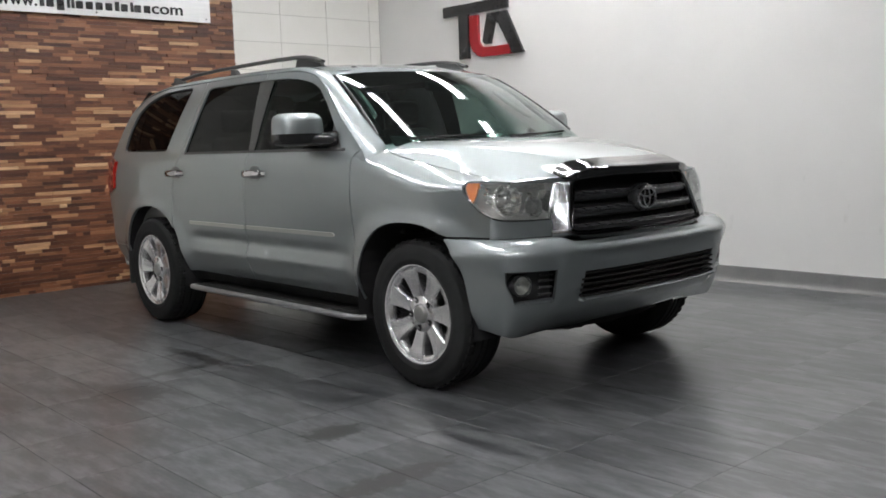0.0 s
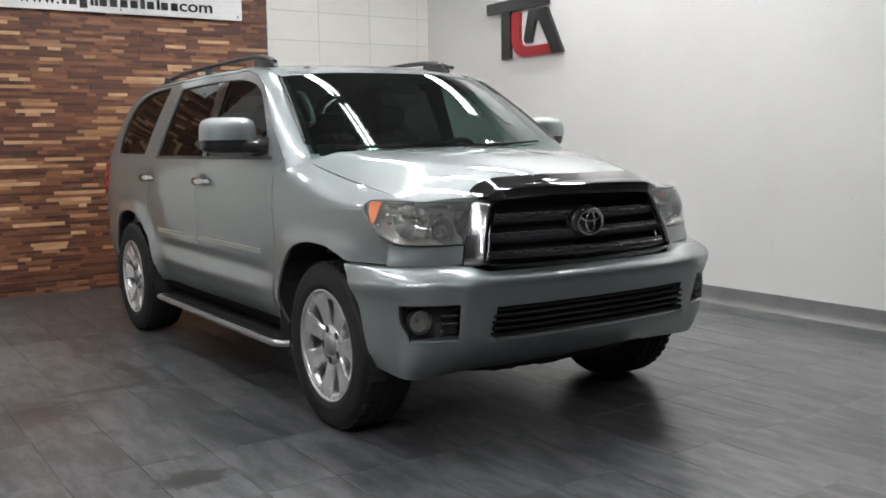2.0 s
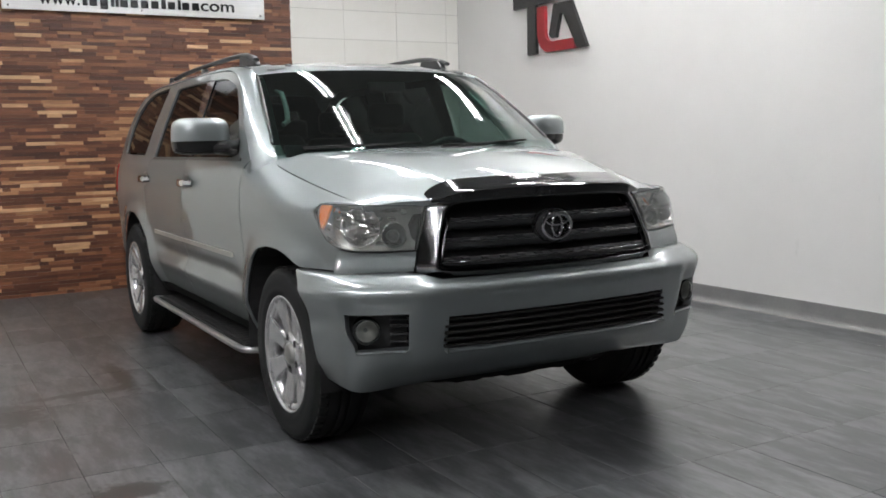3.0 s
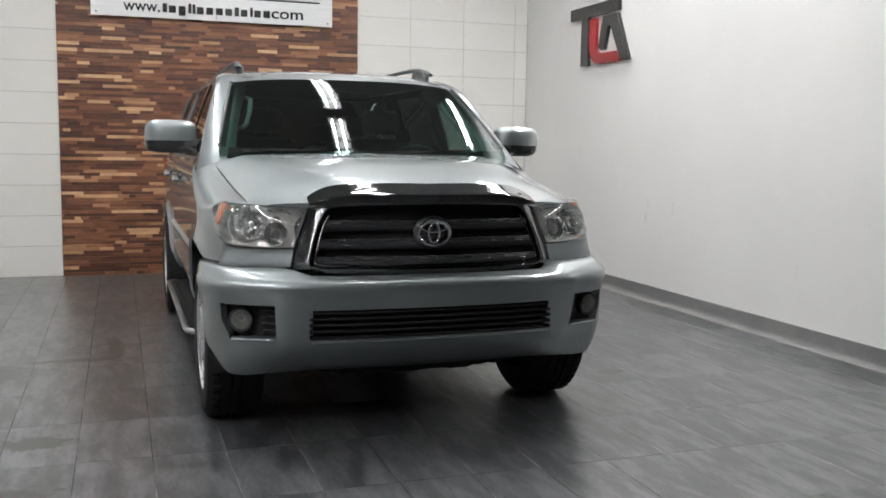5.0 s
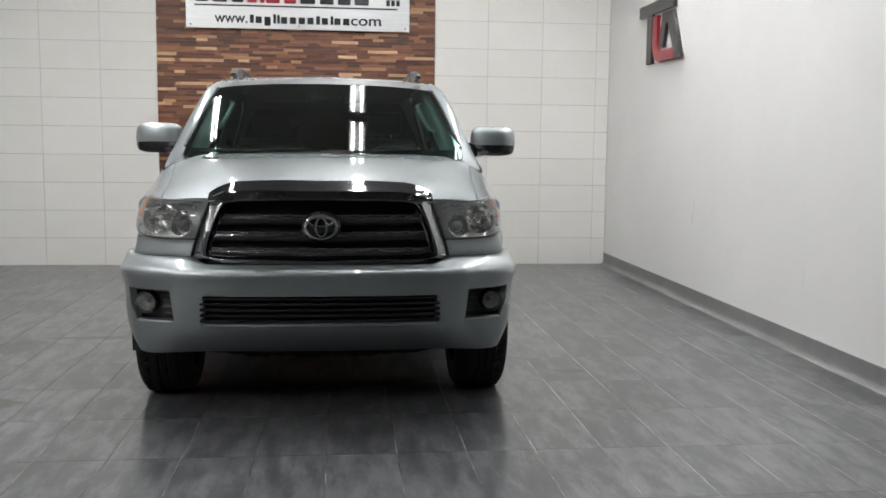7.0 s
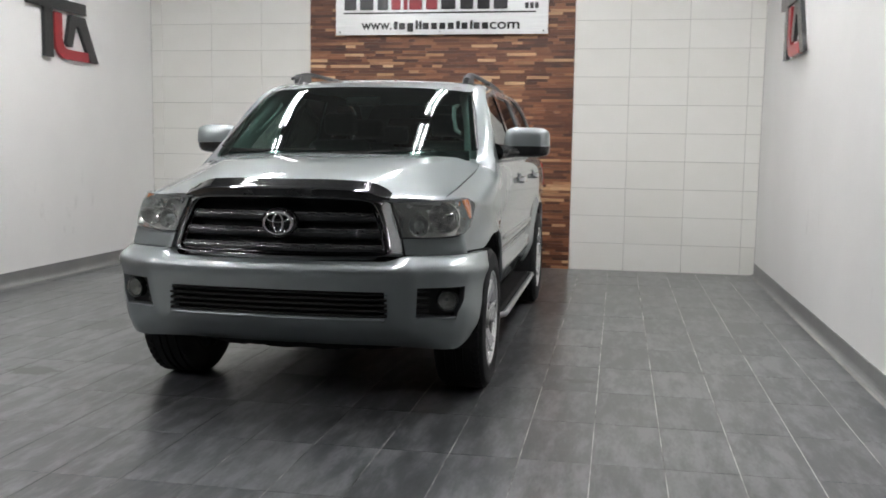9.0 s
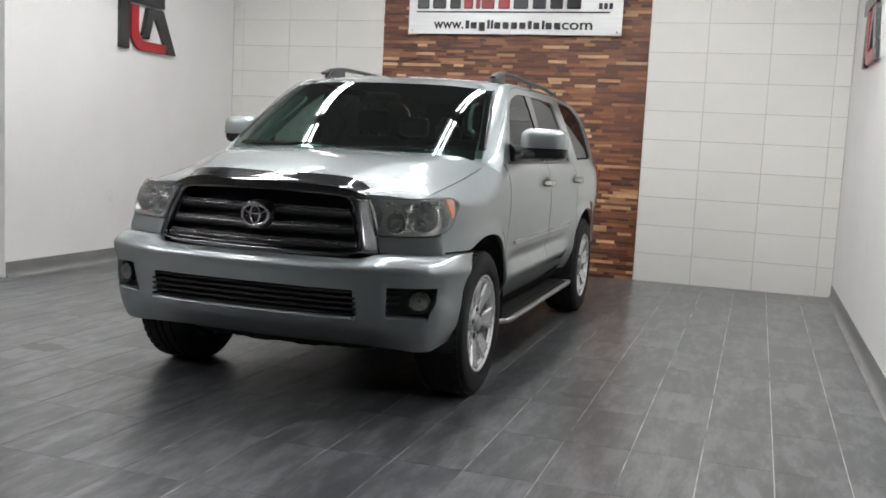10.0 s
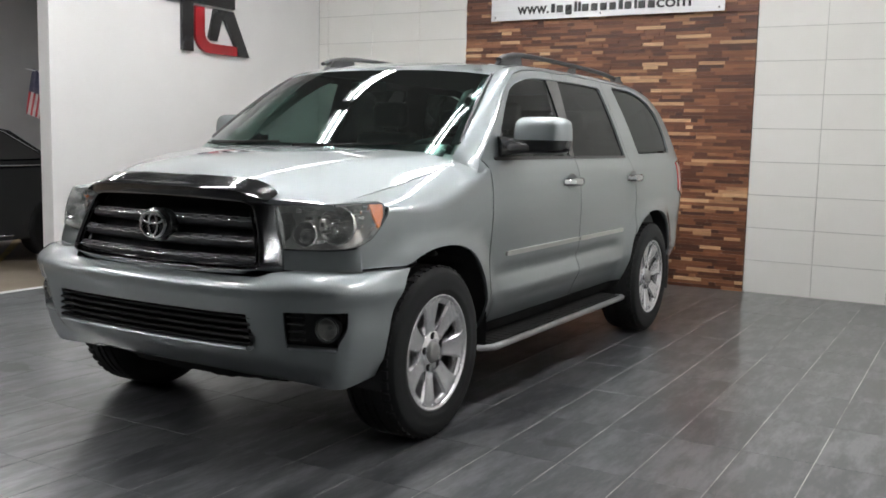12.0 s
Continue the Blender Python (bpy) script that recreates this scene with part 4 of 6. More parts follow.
def build_top(car):
    # bonnet
    rows = []
    for b in frange(0, 1, 44):
        row = []
        for a in frange(-1, 1, 150):
            xn = 0.797 * a
            vr, vf = 0.207 + 0.207 * (0.45 * a * a + 0.55 * a ** 4), lerp_table(HOOD_FRONT, abs(xn))
            v = vr + (vf - vr) * b
            x = a * (hood_edge_x(v) - 0.005)
            row.append((x, v, bonnet_z(x, v, vf)))
        rows.append(row)
    lip = [(p[0], p[1] + 0.004, p[2] - 0.022) for p in rows[-1]]
    rows.append(lip)
    grid_skin("bonnet", rows, PAINT, car, (0, 0, 1), -0.012)
    # roof
    rows = []
    for b in frange(0, 1, 40):
        row = []
        for a in frange(-1, 1, 24):
            g = 0.45 * a * a + 0.55 * a ** 4
            v0 = 0.885 + 0.132 * g
            v = v0 + (3.80 - v0) * b
            ts = [(r[2], r[0]) for r in RAIL_I]
            t = lerp_table(ts, max(v, 1.02))
            i = rail_point(t, 1.0)
            crown = 0.030 * smooth_step(0.7, 1.7, v) * (1 - a * a) + 0.030 * (1 - smooth_step(0.8, 1.5, v)) * (1 - a * a) * 1.5
            z0 = 1.771 - 0.028 * g + 0.26 * (v - v0)
            w = smooth_step(0.0, 0.5, v - v0)
            row.append((a * i.x, v, z0 + (i.z + crown - z0) * w - 0.004 * smooth_step(0.01, 0, b)))
        rows.append(row)
    grid_skin("roof", rows, PAINT, car, (0, 0, 1), -0.003)
    for s in (1, -1):
        grid_skin("cowl_corner", [[(s * x, v, hood_z(x, v) - 0.007) for x in frange(0.72, 0.872, 6)] for v in frange(0.27, 0.43, 6)], PAINT, car, (0, 0, 1))
    # windscreen with its dark border and seals
    ws = grid_skin("windscreen", [[windscreen(u, t) for u in frange(-0.985, 0.985, 40)] for t in frange(-0.05, 0.985, 22)], WINDSHIELD_GLASS, car, (0, -0.5, 0.8), label="clear curved windscreen")
    for nm, u0, u1, t0, t1 in (("border", -0.99, 0.99, 0.972, 0.995), ("border", -0.94, 0.94, -0.06, 0.06), ("border", -0.995, -0.955, 0.06, 0.93), ("border", 0.955, 0.995, 0.06, 0.93)):
        grid_skin(nm, [[windscreen(u, t, -0.004) for u in frange(u0, u1, 24)] for t in frange(t0, t1, 12)], GLOSS_BLACK, ws, (0, -0.5, 0.8))
    for s in (-1, 1):
        bm = bmesh.new()
        add_sweep(bm, [windscreen(s * 0.998, t, 0.002) for t in frange(0.07, 0.98, 16)], 0.007, 8)
        part("seal", bm, BLACK_PLASTIC, ws, smooth=True)
    # wipers
    for x0, x1 in ((-0.70, -0.12), (-0.02, 0.56)):
        w = thing_part("wiper", car)
        bm = bmesh.new()
        add_sweep(bm, [windscreen((x0 + (x1 - x0) * k) / 0.82, 0.012 + 0.03 * k, 0.012) for k in frange(0, 1, 10)], (0.004, 0.006), 8)
        part("blade", bm, STEP_BLACK, w, smooth=True)
        bm = bmesh.new()
        add_sweep(bm, [windscreen((x0 + (x1 - x0) * k) / 0.82, -0.02 + 0.06 * k, 0.018) for k in frange(0.0, 0.62, 8)], (0.006, 0.005), 8)
        part("arm", bm, STEP_BLACK, w, smooth=True)
    # roof bars
    for s in (-1, 1):
        r = thing_part("roof_bar", car)
        path = [(1.24, 0.012), (1.32, 0.032), (1.44, 0.052), (1.58, 0.064), (1.8, 0.068), (2.2, 0.066), (2.6, 0.062), (2.95, 0.052), (3.2, 0.032), (3.36, 0.008)]
        bm = bmesh.new()
        add_sweep(bm, [(s * (0.632 - 0.02 * smooth_step(1.2, 1.6, y)), y, 1.832 + h) for y, h in path], [(0.020, 0.012), (0.024, 0.018), (0.022, 0.018), (0.020, 0.015)] + [(0.018, 0.014)] * 4 + [(0.02, 0.014), (0.018, 0.01)], 12)
        part("rail", bm, BLACK_PLASTIC, r, smooth=True)
        for y0, y1 in ((1.25, 1.56), (2.28, 2.42), (3.12, 3.32)):
            bm = bmesh.new()
            add_prism(bm, [(y0, 1.815), (y1, 1.815), (y1 - 0.03, 1.885), (y0 + 0.07, 1.875)], "x", s * 0.595, s * 0.635, 0.006)
            part("foot", bm, BLACK_PLASTIC, r)
    bm = bmesh.new()
    add_lathe(bm, [(0, 0.022), (0.012, 0.020), (0.018, 0.008)], 14, "z", (-0.49, 1.10, 1.795), True)
    part("antenna_base", bm, BLACK_PLASTIC, car, smooth=True)


def thing_part(name, parent, label=""):
    """An empty part that only holds its own pieces."""
    ob = new(name)
    ob.parent = parent
    ob.empty_display_size = 0.05
    if label:
        tagged(ob, label)
    return ob


# ---- the large car: front end ----
BUMPER = [(1.006, -0.262), (1.012, -0.33), (1.010, -0.42), (0.995, -0.52), (0.968, -0.60), (0.93, -0.657), (0.86, -0.715), (0.74, -0.773), (0.56, -0.822), (0.3, -0.850), (0.0, -0.858)]
BUMPER_Z = ((0.345, 0.255), (0.375, 0.195), (0.41, 0.145), (0.45, 0.101), (0.50, 0.068), (0.55, 0.046), (0.60, 0.029), (0.66, 0.012), (0.70, 0.001), (0.735, -0.010), (0.755, -0.011), (0.770, -0.007), (0.785, 0.004), (0.800, 0.020), (0.813, 0.037), (0.820, 0.048), (0.826, 0.066))


def bumper_plan(s):
    """s 0 at the wheel arch, 1 at the middle: (x, y) and the outward direction."""
    def at(q):
        q = min(max(q, 0), 1) * (len(BUMPER) - 1)
        return [lerp_table([(k, p[c]) for k, p in enumerate(BUMPER)], q) for c in (0, 1)]
    a, b, p = at(s - 0.01), at(s + 0.01), at(s)
    n = Vector((-(b[1] - a[1]), b[0] - a[0]))
    n = n.normalized()
    if n.dot(Vector((0.3, -1))) < 0:
        n = -n
    return p, n


BUMPER_S = ((-0.52, 0.3), (-0.42, 0.2), (-0.33, 0.1), (-0.262, 0.0))


def bumper_point(s, z):
    fo = 0.46
    if s < fo:
        h = 1 - (max(0, z - ARCH_Z) / ARCH_B) ** 2.4
        edge = ARCH_F - ARCH_A * max(0.0, h) ** (1 / 2.4)
        s0 = lerp_table(BUMPER_S, edge)
        s = s0 + (fo - s0) * max(0, s) / fo
    (x, y), n = bumper_plan(s)
    tuck = 1 - 0.74 * (1 - smooth_step(0.40, 0.85, s)) * (1 - smooth_step(0.56, 0.72, z))
    tuck *= 1 - 0.85 * (1 - smooth_step(0.10, 0.40, s)) * smooth_step(0.74, 0.79, z)
    d = -lerp_table(BUMPER_Z, z) * tuck + 0.013 * smooth_step(0.752, 0.695, x) * smooth_step(0.40, 0.47, z) * smooth_step(0.81, 0.77, z)
    low = 1 - smooth_step(0.36, 0.5, z)
    zz = z + low * (0.058 * (1 - smooth_step(0.05, 0.60, s)) - 0.012)
    return Vector((x + n.x * d, y + n.y * d, zz))


def s_of_x(x):
    lo, hi = 0.12, 1.0
    for _ in range(40):
        mid = (lo + hi) / 2
        lo, hi = (mid, hi) if bumper_plan(mid)[0][0] > x else (lo, mid)
    return (lo + hi) / 2


def build_bumper(car):
    si, fo, fi = s_of_x(0.565), s_of_x(0.947), s_of_x(0.724)
    ss = frange(0, fo, 10)[:-1] + frange(fo, fi, 10)[:-1] + frange(fi, si, 6)[:-1] + frange(si, 1, 10)
    zs = [0.345, 0.36, 0.375, 0.39, 0.41, 0.43, 0.45, 0.47, 0.49, 0.505, 0.517, 0.529, 0.545, 0.56, 0.58, 0.60, 0.62, 0.64, 0.655, 0.667, 0.675, 0.69, 0.70, 0.72, 0.74, 0.755, 0.77, 0.785, 0.797, 0.806, 0.813, 0.818, 0.822, 0.826]
    full = [(s, 1) for s in ss] + [(s, -1) for s in reversed(ss[:-1])]
    rows, shelf = [], []
    for z in zs:
        row = []
        for s, m in full:
            lean = 0.055 * smooth_step(0.62, 0.529, z) * smooth_step(0.44, 0.515, z)
            tent = s / fo if s < fo else max(0, 1 - (s - fo) / (fi - fo))
            p = bumper_point(s + lean * tent, z)
            row.append((p.x * m, p.y, p.z - 0.028 * smooth_step(0.66, 0.54, p.x) * smooth_step(0.775, 0.826, z)))
        rows.append(row)
    # the shelf that runs back to grille and lamps
    for k in (0.35, 0.7, 1.0):
        row = []
        for x, y, z in rows[len(zs) - 1]:
            ax = abs(x)
            if ax < 0.63:
                ty = grille_y(x, 0.81) + 0.012 + 0.07 * smooth_step(0.55, 0.63, ax)
            else:
                ty = lerp_table(LAMP_LOW, min(ax, 0.938)) + 0.012
            w = smooth_step(0.78, 0.95, ax)
            row.append((x * (1 - 0.06 * k * w), y + ((max(ty, y) - y) * (1 - w) + 0.03 * w) * k, z))
        shelf.append(row)
    rows += shelf
    zs = zs + [0.9, 0.9, 0.9]
    def skip(i, j):
        z = (zs[i] + zs[i + 1]) / 2
        s = (full[j][0] + full[j + 1][0]) / 2
        if s > si and 0.517 < z < 0.655:
            return True
        if fo < s < fi and 0.517 < z < 0.675:
            return True
        return False
    b = grid_skin("front_bumper", rows, PAINT, car, (0, -1, 0), -0.035, skip)
    # lower intake
    g = thing_part("lower_grille", b)
    grid_skin("backing", [[Vector((x, bumper_plan(s_of_x(abs(x)))[0][1] + 0.06, z)) for x in frange(-0.60, 0.60, 16)] for z in (0.50, 0.67)], DEEP_BLACK, g, (0, -1, 0))
    for z in (0.531, 0.557, 0.585, 0.613, 0.640):
        bm = bmesh.new()
        add_sweep(bm, [(x, bumper_plan(s_of_x(abs(x)))[0][1] + 0.024, z) for x in frange(-0.575, 0.575, 24)], (0.020, 0.008), 10)
        part("slat", bm, STEP_BLACK, g, smooth=True)
    bm = bmesh.new()
    add_sweep(bm, [(x, bumper_plan(s_of_x(abs(x)))[0][1] + 0.024, 0.513) for x in frange(-0.568, 0.568, 24)], (0.030, 0.012), 12)
    part("lip", bm, PAINT, g, smooth=True)
    # fog lamps
    for m in (1, -1):
        f = thing_part("fog_lamp", b)
        pts = [bumper_point(s, 0.6) for s in frange(fo - 0.01, fi + 0.01, 8)]
        grid_skin("recess", [[Vector((p.x * m * 0.985, p.y + 0.075, z)) for p in pts] for z in (0.500, 0.69)], BLACK_PLASTIC, f, (0, -1, 0))
        for z in (0.55, 0.585, 0.62, 0.65):
            bm = bmesh.new()
            add_sweep(bm, [(bumper_point(s, z).x * m * 0.985, bumper_point(s, z).y + 0.045, z) for s in frange(fi - 0.045, fi + 0.004, 5)], (0.012, 0.006), 8)
            part("slat", bm, BLACK_PLASTIC, f, smooth=True)
        c = (0.858 * m, -0.672, 0.602)
        d = Vector((0.25 * m, -1, 0)).normalized()
        turn = Matrix.Translation(c) @ d.to_track_quat("Z", "Y").to_matrix().to_4x4()
        for nm, prof, mat in (("bezel", [(-0.06, 0.056), (-0.006, 0.056), (0.0, 0.052), (-0.004, 0.047), (-0.02, 0.042)], GLOSS_BLACK), ("reflector", [(-0.045, 0.010), (-0.04, 0.025), (-0.022, 0.040), (-0.006, 0.048)], FOG_DULL), ("lens", [(-0.002, 0.049), (0.004, 0.040), (0.009, 0.022), (0.011, 0.004)], LENS_GLASS)):
            bm = bmesh.new()
            add_lathe(bm, prof, 28, "z")
            bmesh.ops.transform(bm, matrix=turn, verts=bm.verts[:])
            part(nm, bm, mat, f, smooth=True)
        bm = bmesh.new()
        add_sweep(bm, [(bumper_point(s, 0.515).x * m, bumper_point(s, 0.515).y + 0.020, 0.514) for s in frange(fo + 0.075, fi, 12)], (0.022, 0.010), 10)
        part("lip", bm, PAINT, f, smooth=True)
    # flexible air dam, valance and tow hooks under the bumper
    rows = []
    for x in frange(-0.74, 0.74, 36):
        y = -0.60 + 0.30 * abs(x / 0.74) ** 3
        foot = 0.298 + 0.004 * math.sin(23 * x) + 0.003 * math.sin(71 * x)
        rows.append([(x, y + 0.030, foot), (x, y + 0.010, 0.335), (x, y, 0.37), (x, y - 0.01, 0.42)])
    grid_skin("air_dam", rows, STEP_BLACK, car, (0, -1, 0), -0.006, label="black flexible air dam with a worn edge")
    box("valance", DEEP_BLACK, car, -0.60, 0.60, -0.60, -0.30, 0.41, 0.47, 0.02)
    for x in (-0.45, 0.45):
        bm = bmesh.new()
        add_sweep(bm, [(x + 0.05 * math.cos(a), -0.60, 0.385 + 0.03 * math.sin(a)) for a in frange(math.pi, 2 * math.pi, 10)], 0.008, 8)
        part("tow_hook", bm, BLACK_PLASTIC, car, smooth=True)


def grille_y(x, z):
    return -0.80 + 0.178 * x * x + 0.29 * (z - 0.83)


def outline_at(pts, n):
    """Even points along a closed-off half outline."""
    acc = [0]
    for a, b in zip(pts, pts[1:]):
        acc.append(acc[-1] + math.dist(a, b))
    out = []
    for i in range(n + 1):
        d = acc[-1] * i / n
        for k in range(len(pts) - 1):
            if d <= acc[k + 1] + 1e-9:
                break
        u = (d - acc[k]) / (acc[k + 1] - acc[k])
        out.append(tuple(pts[k][c] + (pts[k + 1][c] - pts[k][c]) * u for c in (0, 1)))
    return out


GUARD_BACK = ((0, 0.078), (0.3, 0.086), (0.44, 0.090), (0.50, 0.080), (0.535, 0.060), (0.555, 0.034), (0.566, 0.006))


def build_grille(car):
    g = thing_part("front_grille", car)
    outer = [(0, 0.790), (0.3, 0.792), (0.50, 0.796), (0.556, 0.800), (0.61, 0.812), (0.632, 0.824), (0.631, 0.85), (0.618, 0.914), (0.600, 0.98), (0.578, 1.04), (0.556, 1.09), (0.540, 1.112), (0.50, 1.120), (0.45, 1.124), (0.35, 1.130), (0.2, 1.136), (0, 1.139)]
    inner = [(0, 0.826), (0.3, 0.828), (0.48, 0.830), (0.535, 0.834), (0.553, 0.843), (0.549, 0.87), (0.536, 0.92), (0.520, 0.975), (0.502, 1.02), (0.480, 1.062), (0.462, 1.082), (0.44, 1.091), (0.40, 1.096), (0.2, 1.102), (0, 1.104)]
    o, i = outline_at(outer, 60), outline_at(inner, 60)
    o, i = o + [(-x, z) for x, z in reversed(o)][1:], i + [(-x, z) for x, z in reversed(i)][1:]
    rows = []
    for a, b in zip(o, i):
        row = []
        deep = 0.026 + 0.046 * smooth_step(0.50, 0.60, a[0] if a[0] > 0 else -a[0])
        if a[1] > 1.08 and abs(a[0]) < 0.52:
            deep = -0.012
        for u, d in ((0, deep), (0.04, deep * 0.92), (0.2, deep * 0.68), (0.4, deep * 0.40), (0.6, deep * 0.15), (0.72, 0.002), (0.84, 0.0), (0.90, 0.003), (0.95, 0.02), (1.0, 0.06)):
            x, z = a[0] + (b[0] - a[0]) * u, a[1] + (b[1] - a[1]) * u
            row.append((x, grille_y(x, z) + d, z))
        rows.append(row)
    grid_skin("surround", rows, DARK_CHROME_BRIGHT, g, (0, -1, 0), label="chrome grille surround")
    # inner second frame line
    i2 = [(x * 0.975, 0.965 + (z - 0.965) * 0.93) for x, z in i]
    i2 = [q for q in i2[:61] if q[1] < 1.06][::-1] + [q for q in i2[61:] if q[1] < 1.06][::-1]
    bm = bmesh.new()
    add_sweep(bm, [(x, grille_y(x, z) + 0.018, z) for x, z in i2], (0.008, 0.005), 8, False)
    part("inner_frame", bm, DARK_CHROME, g, smooth=True)
    # dark backing
    grid_skin("backing", [[(x, grille_y(x, z) + 0.075, z) for x in frange(-h, h, 20)] for z, h in ((0.81, 0.565), (0.95, 0.535), (1.11, 0.465))], DEEP_BLACK, g, (0, -1, 0))
    for zc in (1.012, 0.930, 0.852):
        half = lerp_table(((0.84, 0.546), (0.92, 0.530), (1.02, 0.496)), zc)
        bar = thing_part("bar", g)
        rows = []
        for x in frange(-half, half, 28):
            rows.append([(x, grille_y(x, zc) + d, zc + h) for d, h in ((0.05, 0.022), (0.026, 0.018), (0.018, 0.006), (0.020, -0.012), (0.034, -0.026), (0.06, -0.030))])
        grid_skin("face", rows, BAR_BLACK, bar, (0, -1, 0.2))
        bm = bmesh.new()
        add_sweep(bm, [(x, grille_y(x, zc) + 0.018, zc + 0.008 + 0.0025 * math.cos(12 * math.pi * (x / (half * 0.94) + 1))) for x in frange(-half, half, 96)], (0.0034, 0.0030), 6)
        part("bright_edge", bm, CHROME, bar, smooth=True)
        n = 13
        for k in range(n):
            x = -half * 0.94 + 2 * half * 0.94 * k / (n - 1)
            if abs(x) < 0.09 and 0.9 < zc < 1.05:
                continue
            bm = bmesh.new()
            add_box(bm, x - 0.022, x + 0.022, grille_y(x, zc) + 0.024, grille_y(x, zc) + 0.05, zc + 0.010, zc + 0.024, 0.005, 2)
            part("tooth", bm, BAR_BLACK, bar)
    # round badge: plain rings
    e = thing_part("badge", g, "chrome oval badge on a dark boss")
    c = Vector((0, -0.772, 0.983))
    bm = bmesh.new()
    add_lathe(bm, [(0.05, 0.094), (0.012, 0.096), (0.0, 0.088), (-0.004, 0.0)], 40, "y")
    bmesh.ops.transform(bm, matrix=Matrix.Translation(c) @ Matrix.Diagonal((1, 1, 0.80, 1)), verts=bm.verts[:])
    part("boss", bm, GLOSS_BLACK, e, smooth=True)
    for rx, rz, dz, w in ((0.074, 0.056, 0.0, 0.0085), (0.026, 0.046, 0.0, 0.006), (0.058, 0.022, 0.026, 0.006)):
        bm = bmesh.new()
        pts = [(rx * math.cos(a), -0.008, dz + rz * math.sin(a)) for a in frange(0, 2 * math.pi, 40)]
        add_sweep(bm, [Vector(p) + c for p in pts], (w, w), 8, False)
        part("ring", bm, CHROME, e, smooth=True)
    # smoked stone guard along the bonnet's nose
    rows = []
    for x in frange(-0.552, 0.552, 72):
        vf = lerp_table(HOOD_FRONT, abs(x))
        back, drop = lerp_table(GUARD_BACK, abs(x)), 0.042 - 0.032 * smooth_step(0.44, 0.55, abs(x))
        row = []
        for t in frange(0, 1, 10):
            if t < 0.35:
                k = t / 0.35
                row.append((x, vf - 0.019 - 0.004 * math.sin(k * 2), bonnet_z(x, vf, vf) - drop + (drop + 0.002) * k))
            else:
                k = (t - 0.35) / 0.65
                v = vf - 0.022 + (back + 0.022) * k
                row.append((x, v, bonnet_z(x, max(v, vf), vf) + 0.002 + 0.010 * k ** 0.5 - 0.35 * max(0, vf - v) * 0.3))
        rows.append(row)
    grid_skin("stone_guard", rows, GLOSS_BLACK, car, (0, -0.4, 1), -0.004, label="smoked black bonnet stone guard")


DARK_CHROME_BRIGHT = grained("grille_chrome", (0.24, 0.245, 0.25), (0.19, 0.195, 0.20), 3, 0.13, 0.20, metal=1.0)

# the lamp's face in plan, low (z 0.92) and high (z 1.10)
LAMP_LOW = ((0.545, -0.675), (0.618, -0.652), (0.70, -0.622), (0.782, -0.592), (0.856, -0.558), (0.914, -0.514), (0.944, -0.446), (0.957, -0.372))
LAMP_HIGH = ((0.545, -0.624), (0.600, -0.608), (0.682, -0.588), (0.756, -0.567), (0.818, -0.540), (0.868, -0.488), (0.900, -0.417), (0.916, -0.342))


def lamp_point(s, z, lift=0.0):
    """s 0 beside the grille, 1 at the outer corner."""
    q = s * (len(LAMP_LOW) - 1)
    a, b = (Vector([lerp_table([(k, r[c]) for k, r in enumerate(plan)], q) for c in (0, 1)]) for plan in (LAMP_LOW, LAMP_HIGH))
    t = max(-0.45, min(1.1, (z - 0.92) / 0.18))
    p = a.lerp(b, t)
    bulge = 0.016 * math.sin(max(0, min(1, (z - 0.90) / 0.21)) * math.pi)
    n = Vector((0.35 + 0.6 * s, -1 + 0.5 * s, 0)).normalized()
    return Vector((p.x, p.y, z)) + n * (bulge + lift)


LAMP_SHAPE = [(0.143, 0.914), (0.30, 0.912), (0.45, 0.914), (0.60, 0.920), (0.714, 0.934), (0.82, 0.962), (0.93, 1.012), (0.985, 1.060), (0.995, 1.094), (0.97, 1.105), (0.80, 1.105), (0.58, 1.102), (0.3, 1.096), (0.015, 1.090)]


